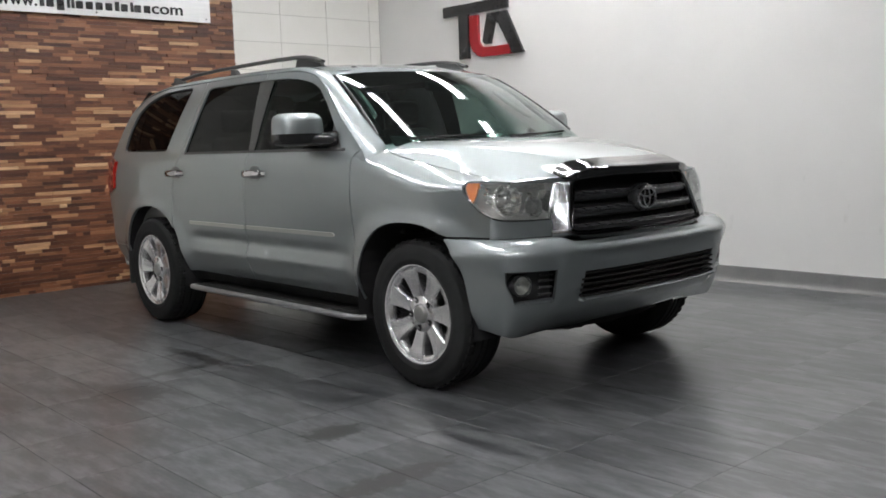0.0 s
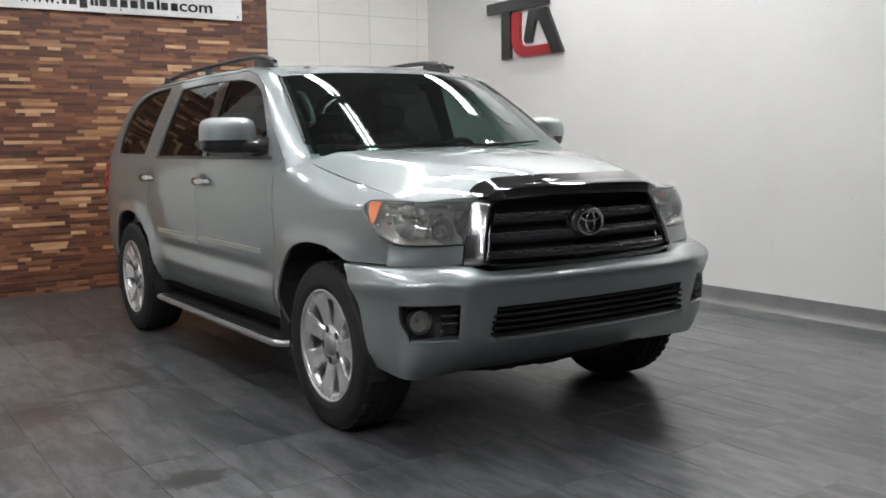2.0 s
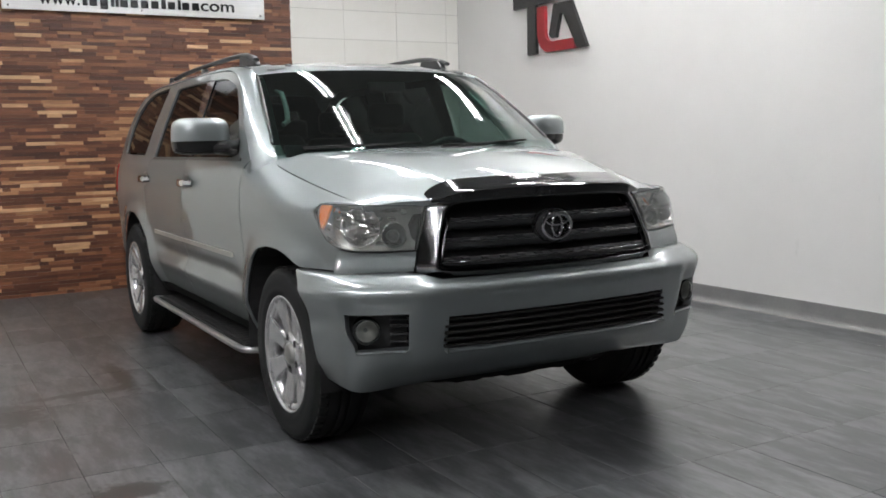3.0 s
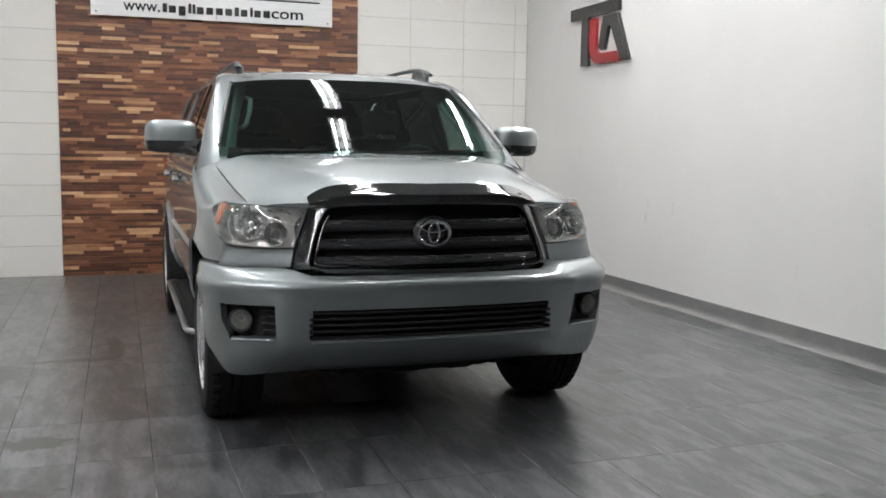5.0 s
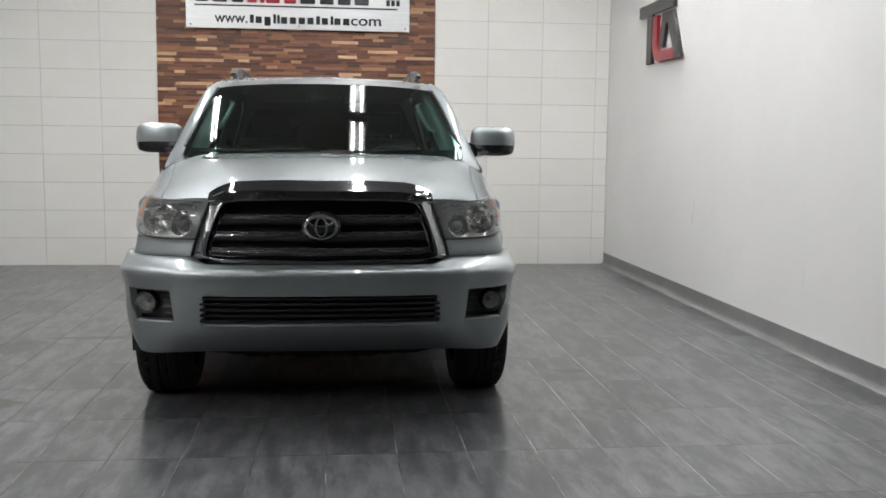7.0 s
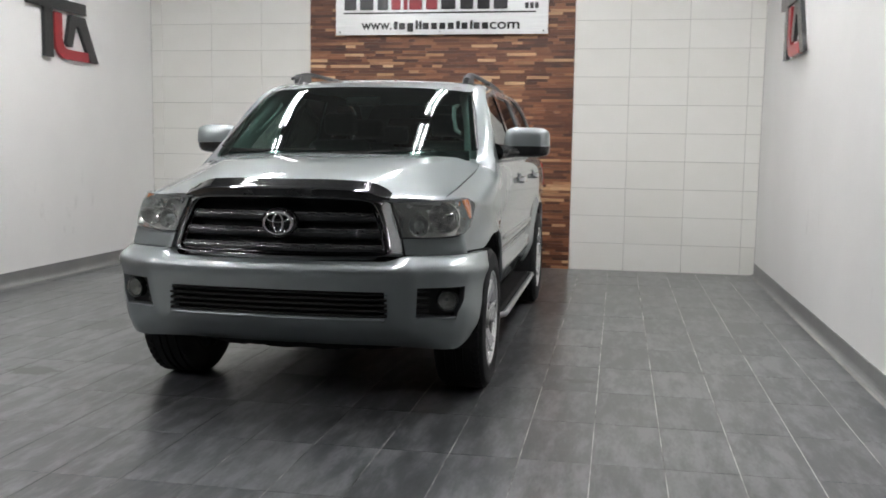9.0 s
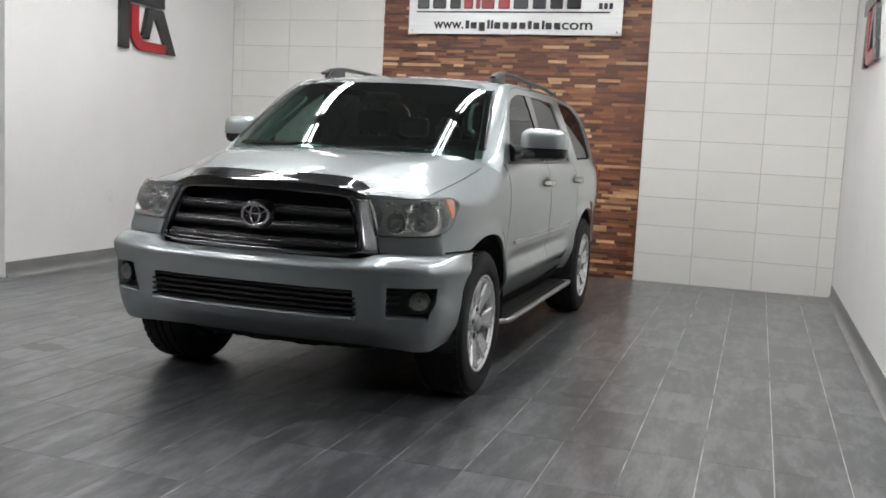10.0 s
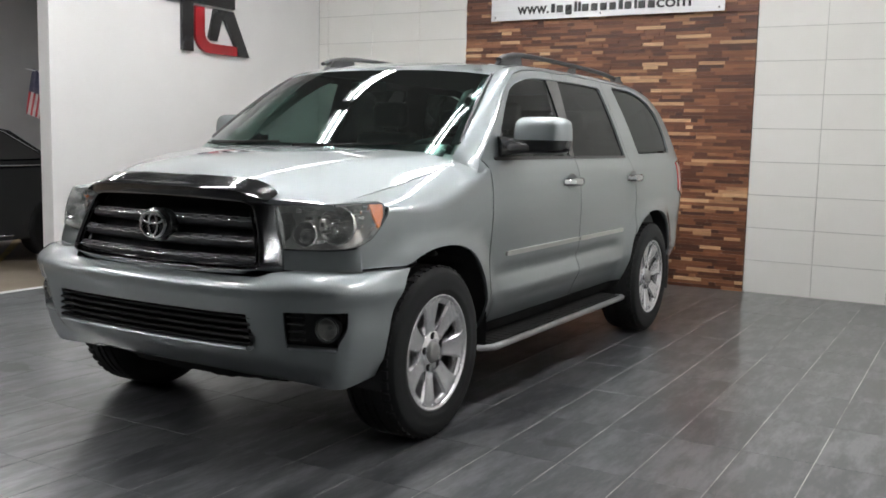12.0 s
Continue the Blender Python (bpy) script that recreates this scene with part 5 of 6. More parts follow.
def build_lamps(car):
    for m in (1, -1):
        h = thing_part("headlamp", car, "clear headlamp with chrome bowls and amber corner")
        def lp(s, z):
            return lamp_point(s, z)
        panel("lens", [LAMP_SHAPE], lp, LENS_GLASS, h, hint=(0.3, -1, 0), flip=m, dv=0.06, dw=0.03, depth=0.0)
        panel("housing", [LAMP_SHAPE], lambda s, z: lamp_point(s, z, -0.075 - 0.45 * (z - 0.95)), HOUSING, h, hint=(0.3, -1, 0), flip=m, dv=0.1, dw=0.05, depth=0.0)
        # rim round the lens
        bm = bmesh.new()
        pts = [lamp_point(s, z, -0.004) for s, z in LAMP_SHAPE + LAMP_SHAPE[:1]]
        dense = [a.lerp(b, k / 4) for a, b in zip(pts, pts[1:]) for k in range(4)]
        add_sweep(bm, [(p.x * m, p.y, p.z) for p in dense + dense[:1]], 0.0022, 6, False)
        part("rim", bm, BLACK_PLASTIC, h, smooth=True)
        # walls of the housing
        bm = bmesh.new()
        a = [lamp_point(s, z, -0.004) for s, z in LAMP_SHAPE]
        b = [lamp_point(s, z, -0.145) for s, z in LAMP_SHAPE]
        va, vb = [bm.verts.new((p.x * m, p.y, p.z)) for p in a], [bm.verts.new((p.x * m, p.y, p.z)) for p in b]
        n = len(a)
        for k in range(n):
            bm.faces.new((va[k], va[(k + 1) % n], vb[(k + 1) % n], vb[k]))
        part("shell", bm, HOUSING, h)
        # bowls
        for s, z, r, d in ((0.30, 0.972, 0.050, -0.040), (0.56, 1.010, 0.076, -0.050)):
            c = lamp_point(s, z, d)
            turn = Matrix.Translation((c.x * m, c.y, c.z)) @ Vector((0.22 * m, -1, 0.16)).normalized().to_track_quat("Z", "Y").to_matrix().to_4x4()
            for nm, prof, mat in (("reflector", [(-0.035, 0.012), (-0.028, r * 0.5), (-0.012, r * 0.82), (0.012, r)], MIRROR_CHROME), ("ring", [(0.008, r * 0.98), (0.016, r), (0.016, r * 1.06), (0.004, r * 1.10)], MIRROR_CHROME), ("projector" if r < 0.06 else "bulb", [(-0.03, 0.026), (0.0, 0.025), (0.012, 0.018), (0.017, 0.008), (0.018, 0.001)] if r < 0.06 else [(-0.035, 0.012), (-0.01, 0.011), (0.006, 0.008), (0.010, 0.002)], CHROME_DIM if r < 0.06 else ALLOY)):
                bm = bmesh.new()
                add_lathe(bm, prof, 26, "z")
                bmesh.ops.transform(bm, matrix=turn, verts=bm.verts[:])
                part(nm, bm, mat, h, smooth=True)
        # bright inner facets round the bowls
        rng = random.Random(21)
        for k in range(34):
            sa, z = rng.uniform(0.20, 0.90), rng.uniform(0.935, 1.085)
            if z < 0.98 and sa > 0.66:
                continue
            p = lamp_point(sa, z, -0.058)
            w, t = rng.uniform(0.018, 0.042), rng.uniform(0.012, 0.026)
            bm = bmesh.new()
            add_box(bm, -w / 2, w / 2, -0.006, 0.006, -t / 2, t / 2, 0.004, 2)
            tilt = Euler((rng.uniform(-0.75, -0.05), rng.uniform(-0.3, 0.3), m * rng.uniform(-0.1, 0.8)))
            bmesh.ops.transform(bm, matrix=Matrix.Translation((p.x * m, p.y, p.z)) @ tilt.to_matrix().to_4x4(), verts=bm.verts[:])
            part("facet", bm, MIRROR_CHROME, h)
        panel("amber_corner", [[(0.90, 1.005), (0.925, 1.014), (0.975, 1.060), (0.985, 1.092), (0.965, 1.101), (0.84, 1.101), (0.87, 1.04)]], lambda s, z: lamp_point(s, z, -0.012), AMBER, h, hint=(1, -1, 0), flip=m, dv=0.1, dw=0.04, depth=0.01, label="amber turn lamp")
        # painted filler under the lamp
        panel("filler_panel", [[(0.165, 0.828), (0.712, 0.828), (0.712, 0.926), (0.60, 0.913), (0.45, 0.907), (0.30, 0.905), (0.145, 0.907)]], lp, PAINT, car, hint=(0.3, -1, 0), flip=m, dv=0.06, dw=0.03)


HOUSING = grained("lamp_housing", (0.90, 0.90, 0.89), (0.80, 0.80, 0.79), 14, 0.14, 0.26, 0.004, 26, metal=0.7)
MIRROR_CHROME = grained("lamp_mirror", (0.90, 0.90, 0.90), (0.84, 0.84, 0.84), 12, 0.05, 0.14, 0.002, 40, metal=1.0)
FOG_DULL = grained("fog_reflector", (0.10, 0.10, 0.088), (0.16, 0.157, 0.14), 30, 0.3, 0.4, metal=0.5)
BAR_BLACK = grained("grille_black", (0.032, 0.033, 0.035), (0.040, 0.041, 0.043), 6, 0.38, 0.46, Specular_IOR_Level=0.28)


# ---- wheels ----
def build_wheel(car, x, y, s, spin):
    """Tyre and seven-spoke alloy rim; s is the outer side."""
    w = thing_part("wheel", car)
    w.location = (x, y, 0.402)
    w.rotation_euler = (spin, 0, 0)
    R = 0.402
    prof = [(-0.13, 0.262), (-0.138, 0.29), (-0.142, 0.33), (-0.136, 0.368), (-0.118, 0.392), (-0.09, R - 0.002), (-0.085, R - 0.010), (-0.075, R - 0.010), (-0.07, R), (-0.03, R), (-0.026, R - 0.010), (-0.016, R - 0.010), (-0.012, R),
            (0.012, R), (0.016, R - 0.010), (0.026, R - 0.010), (0.03, R), (0.07, R), (0.075, R - 0.010), (0.085, R - 0.010), (0.09, R - 0.002), (0.118, 0.392), (0.128, 0.380), (0.131, 0.379), (0.136, 0.368), (0.142, 0.33), (0.140, 0.305), (0.142, 0.300), (0.138, 0.287), (0.13, 0.262)]
    bm = bmesh.new()
    add_lathe(bm, [(s * a, r) for a, r in prof], 64, "x")
    t = part("tyre", bm, RUBBER, w, smooth=True)
    t.data.set_sharp_from_angle(angle=radians(50))
    # shoulder blocks
    for k in range(48):
        a = 2 * math.pi * k / 48
        bm = bmesh.new()
        add_box(bm, s * 0.094 - 0.020, s * 0.094 + 0.020, -0.017, 0.017, R - 0.012, R + 0.0005, 0.002)
        bmesh.ops.transform(bm, matrix=Matrix.Rotation(s * 0.0 + a, 4, "X"), verts=bm.verts[:])
        if k == 0:
            lug = part("tread_block", bm, RUBBER, t)
            mesh0 = lug.data
        else:
            bm.free()
            ob = new("tread_block", mesh0)
            ob.parent = t
            ob.rotation_euler = (a, 0, 0)
    # barrel and lip
    bm = bmesh.new()
    add_lathe(bm, [(s * a, r) for a, r in ((-0.12, 0.262), (-0.10, 0.250), (0.04, 0.240), (0.095, 0.244), (0.118, 0.250), (0.130, 0.258), (0.134, 0.268), (0.130, 0.274), (0.122, 0.272))], 64, "x")
    rim = part("rim", bm, ALLOY, w, "bright alloy rim", smooth=True)
    bm = bmesh.new()
    add_lathe(bm, [(s * 0.02, 0.242), (s * 0.015, 0.06)], 40, "x")
    part("brake_disc", bm, DISC, w, smooth=True)
    box("brake_caliper", DEEP_BLACK, w, *sorted((s * 0.02, s * 0.055)), 0.11, 0.20, -0.08, 0.08, 0.01)
    # spokes
    n = 7
    bm = bmesh.new()
    prof = []
    for r, half, dx in ((0.060, 0.034, 0.094), (0.085, 0.036, 0.098), (0.12, 0.039, 0.104), (0.16, 0.045, 0.110), (0.195, 0.053, 0.117), (0.218, 0.062, 0.121), (0.234, 0.075, 0.123), (0.246, 0.096, 0.123)):
        ring = []
        for a, b in ((-1, -0.05), (-1, -0.010), (-0.82, 0.0), (-0.35, -0.001), (0, -0.002), (0.35, -0.001), (0.82, 0.0), (1, -0.010), (1, -0.05)):
            ring.append(bm.verts.new((s * (dx + b), a * half, r)))
        prof.append(ring)
    for r0, r1 in zip(prof, prof[1:]):
        for k in range(len(r0) - 1):
            bm.faces.new((r0[k], r0[k + 1], r1[k + 1], r1[k]))
    first = part("spoke", bm, ALLOY, w, smooth=True)
    first.data.set_sharp_from_angle(angle=radians(35))
    for k in range(1, n):
        ob = new("spoke", first.data)
        ob.parent = w
        ob.rotation_euler = (2 * math.pi * k / n, 0, 0)
    bm = bmesh.new()
    add_lathe(bm, [(s * 0.09, 0.224), (s * 0.112, 0.226), (s * 0.1195, 0.232), (s * 0.1215, 0.252)], 64, "x")
    part("flange", bm, ALLOY, w, smooth=True)
    # rivets near the rim at each spoke's foot
    bm = bmesh.new()
    add_lathe(bm, [(s * 0.120, 0.007), (s * 0.126, 0.006), (s * 0.127, 0.002)], 8, "x", (0, 0, 0.248), True)
    riv = part("rivet", bm, CHROME, w)
    riv.rotation_euler = (0.14, 0, 0)
    for k in range(1, 2 * n):
        ob = new("rivet", riv.data)
        ob.parent = w
        ob.rotation_euler = (2 * math.pi * (k // 2) / n + (0.14 if k % 2 == 0 else -0.14), 0, 0)
    bm = bmesh.new()
    add_lathe(bm, [(s * 0.05, 0.104), (s * 0.092, 0.102), (s * 0.101, 0.096), (s * 0.103, 0.052)], 40, "x")
    part("hub", bm, ALLOY, w, smooth=True)
    bm = bmesh.new()
    add_lathe(bm, [(s * 0.100, 0.050), (s * 0.114, 0.045), (s * 0.118, 0.038), (s * 0.120, 0.028), (s * 0.121, 0.0005)], 32, "x")
    part("centre_cap", bm, CAP, w, "grey centre cap", smooth=True)
    for k in range(5):
        a = 2 * math.pi * (k + 0.1) / 5
        c = (0, 0.078 * math.sin(a), 0.078 * math.cos(a))
        bm = bmesh.new()
        add_lathe(bm, [(s * 0.1035, 0.017), (s * 0.104, 0.009)], 14, "x", c)
        part("lug_seat", bm, DEEP_BLACK, w, smooth=True)
        bm = bmesh.new()
        add_lathe(bm, [(s * 0.09, 0.0095), (s * 0.108, 0.0090), (s * 0.112, 0.006), (s * 0.113, 0.001)], 6, "x", c)
        part("lug_nut", bm, CHROME, w)
    return w


DISC = grained("brake_disc_iron", (0.022, 0.022, 0.023), (0.035, 0.035, 0.036), 8, 0.35, 0.5, metal=0.8)
CAP = grained("cap_satin", (0.30, 0.30, 0.29), (0.24, 0.24, 0.235), 8, 0.35, 0.45, metal=0.6)


# ---- mirrors, boards, cabin ----
MIRROR_BLACK = grained("mirror_shell_black", (0.016, 0.016, 0.017), (0.021, 0.021, 0.022), 6, 0.16, 0.26)


def build_mirrors(car):
    for s in (1, -1):
        m = thing_part("door_mirror", car)
        m.location = (0.0, 0.0, 0.0) if s > 0 else (0.035, 0.05, 0.0)
        def shell(z0, z1, xi, xo, yf, yb, top):
            rows = []
            for k in ((0, 0.2, 0.4, 0.6, 0.7, 0.78, 0.85, 0.90, 0.94, 0.97, 0.99, 1.0) if top else (0, 0.01, 0.03, 0.06, 0.10, 0.15, 0.22, 0.30, 0.5, 0.75, 1.0)):
                z = z0 + (z1 - z0) * k
                row = []
                for a in frange(0, 2 * math.pi, 32):
                    cx, cy = (xi + xo) / 2, (yf + yb) / 2
                    hx, hy = (xo - xi) / 2, (yb - yf) / 2
                    c, q = math.cos(a), math.sin(a)
                    r = (abs(c) ** 3.2 + abs(q) ** 3.2) ** (-1 / 3.2)
                    e = max(0, ((k if top else 1 - k) - 0.7) / 0.3)
                    r *= 1 - 0.36 * (1 - math.sqrt(max(0, 1 - e * e)))
                    sh = 1 - (0.24 * k ** 3 if top else 0.30 * (1 - k) ** 3)
                    yy = cy + hy * r * q * (sh if q < 0 else 1)
                    row.append((s * (cx + hx * r * c * (1 - 0.5 * (1 - sh))), yy + 0.10 * max(0, (cx + hx * r * c - xi)) ** 1.3, z))
                rows.append(row)
            return rows
        for nm, z0, z1, mat, top, xi in (("cap", 1.386, 1.506, PAINT, True, 0.950), ("lower_shell", 1.315, 1.385, MIRROR_BLACK, False, 0.872)):
            rows = shell(z0, z1, xi, 1.243, 0.755, 0.955, top)
            bm = bmesh.new()
            vs = [[bm.verts.new(p) for p in r[:-1]] for r in rows]
            n = len(vs[0])
            for r0, r1 in zip(vs, vs[1:]):
                for k in range(n):
                    bm.faces.new((r0[k], r0[(k + 1) % n], r1[(k + 1) % n], r1[k]))
            bm.faces.new(vs[0]), bm.faces.new(vs[-1])
            bmesh.ops.recalc_face_normals(bm, faces=bm.faces[:])
            ob = part(nm, bm, mat, m, "silver painted cap" if top else "black lower shell", smooth=True)
            ob.data.set_sharp_from_angle(angle=radians(50))
        bm = bmesh.new()
        add_sweep(bm, [(s * 0.905, 0.72, 1.345), (s * 0.95, 0.76, 1.348), (s * 1.02, 0.83, 1.350), (s * 1.06, 0.87, 1.350)], [(0.095, 0.058), (0.08, 0.046), (0.07, 0.036), (0.06, 0.030)], 16)
        part("arm", bm, MIRROR_BLACK, m, smooth=True)
        bm = bmesh.new()
        add_box(bm, *sorted((s * 1.00, s * 1.205)), 0.962, 0.968, 1.35, 1.48, 0.002)
        part("mirror_glass", bm, CHROME, m)


def build_boards(car):
    for s in (1, -1):
        b = thing_part("running_board", car)
        bm = bmesh.new()
        add_prism(bm, [(s * 0.80, 0.318), (s * 0.985, 0.312), (s * 1.0, 0.325), (s * 0.985, 0.345), (s * 0.80, 0.350)], "y", 0.56, 2.47, 0.004)
        part("step", bm, STEP_BLACK, b)
        for k in range(30):
            if k == 0:
                bm = bmesh.new()
                add_box(bm, *sorted((s * 0.83, s * 0.965)), 0.60, 0.625, 0.344, 0.3495, 0.002)
                rib = part("rib", bm, STEP_BLACK, b)
            else:
                ob = new("rib", rib.data)
                ob.parent = b
                ob.location = (0, 0.0625 * k, 0)
        bm = bmesh.new()
        add_sweep(bm, [(s * 0.93, 0.515, 0.322), (s * 0.985, 0.520, 0.328), (s * 1.008, 0.545, 0.331), (s * 1.012, 0.60, 0.332), (s * 1.012, 1.5, 0.332), (s * 1.012, 2.42, 0.332), (s * 1.006, 2.47, 0.331), (s * 0.985, 2.495, 0.328), (s * 0.93, 2.50, 0.322)], 0.018, 14)
        part("tube", bm, BOARD_SILVER, b, "satin silver tube edge", smooth=True)
        for y in (0.75, 1.5, 2.25):
            box("bracket", DEEP_BLACK, b, *sorted((s * 0.62, s * 0.93)), y - 0.03, y + 0.03, 0.29, 0.325, 0.004)


BOARD_SILVER = grained("satin_silver_tube", (0.40, 0.405, 0.41), (0.34, 0.345, 0.35), 6, 0.25, 0.4, metal=0.85)


def build_cabin(car):
    # floor pan, engine bay floor and tail: dark, seen as shade only
    box("underbody", DEEP_BLACK, car, -0.66, 0.66, -0.42, 3.9, 0.30, 0.44, 0.03)
    box("bulkhead", DEEP_BLACK, car, -0.60, 0.60, -0.62, 0.35, 0.42, 1.05, 0.04)
    for s in (1, -1):
        box("door_lining", TRIM_GREY, car, *sorted((s * 0.86, s * 0.885)), 0.60, 3.55, 0.45, 1.262, 0.01)
        grid_skin("pillar_trim", [[Vector((s * (p.x - 0.045 - a), p.y + 0.03 + b, p.z - 0.022 - c)) for p, a, b, c in ((rail_point(t, 0.1), 0, 0, 0), (rail_point(t, 0.5), 0, 0, 0), (rail_point(t, 1.0), 0, 0, 0), (rail_point(t, 1.0), 0.03, 0.03, 0.012), (rail_point(t, 1.0), 0.06, 0.10, 0.03))] for t in frange(0.02, 0.62, 12)], TRIM_GREY, car, (-s, 0.5, -0.4))
        bm = bmesh.new()
        add_sweep(bm, [Vector((s * (p.x - 0.11 - d), p.y + 0.03 - 0.3 * d, p.z - 0.03)) for p, d in ((rail_point(0.20, 1.0), 0.0), (rail_point(0.22, 1.0), 0.03), (rail_point(0.30, 1.0), 0.04), (rail_point(0.38, 1.0), 0.03), (rail_point(0.40, 1.0), 0.0))], [0.012, 0.014, 0.014, 0.014, 0.012], 10)
        part("grab_handle", bm, TRIM_GREY, car, smooth=True)
    rows = [[(a * 0.63, v, 1.772 + 0.022 * (1 - a * a)) for a in frange(-1, 1, 8)] for v in frange(1.02, 3.7, 10)]
    grid_skin("headliner", rows, TRIM_GREY, car, (0, 0, -1))
    bm = bmesh.new()
    add_prism(bm, [(0.32, 0.95), (0.27, 1.22), (0.42, 1.262), (0.62, 1.262), (0.74, 1.20), (0.80, 1.05), (0.78, 0.80), (0.32, 0.80)], "x", -0.78, 0.78, 0.02)
    d = part("dashboard", bm, DASH, car, "dark grey dashboard")
    bm = bmesh.new()
    add_prism(bm, [(0.50, 1.27), (0.70, 1.26), (0.76, 1.20), (0.74, 1.315), (0.62, 1.335), (0.50, 1.30)], "x", 0.22, 0.62, 0.01)
    part("instrument_hood", bm, DASH, d)
    st = thing_part("steering_wheel", car)
    st.location = (0.42, 0.93, 1.20)
    st.rotation_euler = (radians(-62), 0, 0)
    bm = bmesh.new()
    add_sweep(bm, [(0.19 * math.cos(a), 0.19 * math.sin(a), 0) for a in frange(0, 2 * math.pi, 36)], 0.016, 10, False)
    part("rim", bm, DASH, st, smooth=True)
    bm = bmesh.new()
    add_box(bm, -0.08, 0.08, -0.06, 0.06, -0.03, 0.02, 0.02, 3)
    part("hub", bm, DASH, st)
    for a in (0, math.pi, -math.pi / 2):
        bm = bmesh.new()
        add_sweep(bm, [(0.07 * math.cos(a), 0.07 * math.sin(a), 0), (0.19 * math.cos(a), 0.19 * math.sin(a), 0)], (0.018, 0.008), 8)
        part("spoke", bm, TRIM_GREY, st)
    for y, xs, tops in ((1.35, (-0.42, 0.42), 1.42), (2.30, (-0.45, 0.45), 1.40), (3.15, (-0.42, 0.42), 1.36)):
        for x in xs:
            s = thing_part("seat", car)
            bm = bmesh.new()
            add_box(bm, x - 0.26, x + 0.26, y - 0.32, y + 0.22, 0.62, 0.82, 0.06, 3)
            part("cushion", bm, LEATHER, s, smooth=True)
            bm = bmesh.new()
            add_box(bm, x - 0.25, x + 0.25, y + 0.14, y + 0.28, 0.78, tops, 0.06, 4)
            for v in bm.verts:
                v.co.y += 0.22 * (v.co.z - 0.78)
                v.co.x = x + (v.co.x - x) * (1 - 0.22 * max(0, v.co.z - 1.1))
            part("backrest", bm, LEATHER, s, smooth=True)
            bm = bmesh.new()
            add_box(bm, x - 0.13, x + 0.13, y + 0.32, y + 0.42, tops + 0.03, tops + 0.20, 0.045, 4)
            part("headrest", bm, LEATHER, s, smooth=True)
            for dx in (-0.05, 0.05):
                bm = bmesh.new()
                add_sweep(bm, [(x + dx, y + 0.36, tops - 0.05), (x + dx, y + 0.37, tops + 0.06)], 0.007, 8)
                part("headrest_post", bm, CHROME, s, smooth=True)
    box("console", DASH, car, -0.14, 0.14, 0.75, 1.6, 0.55, 0.92, 0.04, 2)
    # rear-view mirror
    bm = bmesh.new()
    add_box(bm, -0.12, 0.12, 0.83, 0.86, 1.64, 1.70, 0.02, 3)
    part("cabin_mirror", bm, STEP_BLACK, car, smooth=True)
    # dark trim round the tail window
    edge = [(0.86, 0.45), (0.86, 1.26), (0.78, 1.50), (0.66, 1.755)]
    for s in (1, -1):
        bm = bmesh.new()
        add_prism(bm, [(s * x, z) for x, z in edge] + [(s * 0.46, 1.755), (s * 0.52, 1.60), (s * 0.58, 1.30), (s * 0.58, 0.45)], "y", 3.60, 3.63)
        part("tail_trim", bm, DASH, car)
    box("tail_header", DASH, car, -0.66, 0.66, 3.60, 3.63, 1.64, 1.765)
    box("tail_lower_trim", DASH, car, -0.60, 0.60, 3.60, 3.63, 0.45, 1.28)
    # tailgate
    rows = []
    for z, y in ((0.56, 4.00), (0.9, 4.04), (1.2, 4.02), (1.3, 3.99), (1.5, 3.93), (1.7, 3.82), (1.80, 3.74)):
        rows.append([(a * (0.86 if z < 1.3 else 0.86 - (z - 1.3) * 0.42), y + 0.02 * (1 - a * a), z) for a in frange(-1, 1, 12)])
    grid_skin("tailgate", rows[:4], PAINT, car, (0, 1, 0), -0.02)
    grid_skin("tail_window", rows[3:], TINTED_GLASS, car, (0, 1, 0))
    rows = [[(a * 0.86, 3.97 + 0.10 * (1 - a * a) - d, z) for a in frange(-1, 1, 12)] for z, d in ((0.36, 0.04), (0.42, 0.0), (0.55, 0.0), (0.60, 0.05))]
    grid_skin("tail_bumper", rows, PAINT, car, (0, 1, 0), -0.02)


DASH = grained("dark_dash_plastic", (0.020, 0.021, 0.021), (0.030, 0.031, 0.031), 6, 0.6, 0.75, 0.0004, 180)


def build_suv():
    car = thing("suv", "large silver four-door suv with roof bars, running boards and alloy wheels", "car")
    build_body(car)
    build_top(car)
    build_bumper(car)
    build_grille(car)
    build_lamps(car)
    for (x, y, s), spin in zip(((0.864, 0, 1), (-0.842, 0, -1), (0.872, 3.1, 1), (-0.872, 3.1, -1)), (0.2, -0.30, 0.45, 0.3)):
        build_wheel(car, x, y, s, spin)
    build_mirrors(car)
    build_boards(car)
    build_cabin(car)
    for y in (0, 3.1):
        bm = bmesh.new()
        add_sweep(bm, [(-0.8, y, 0.40), (0.8, y, 0.40)], 0.045, 10)
        part("axle", bm, DEEP_BLACK, car)
    return car


SUV = build_suv()


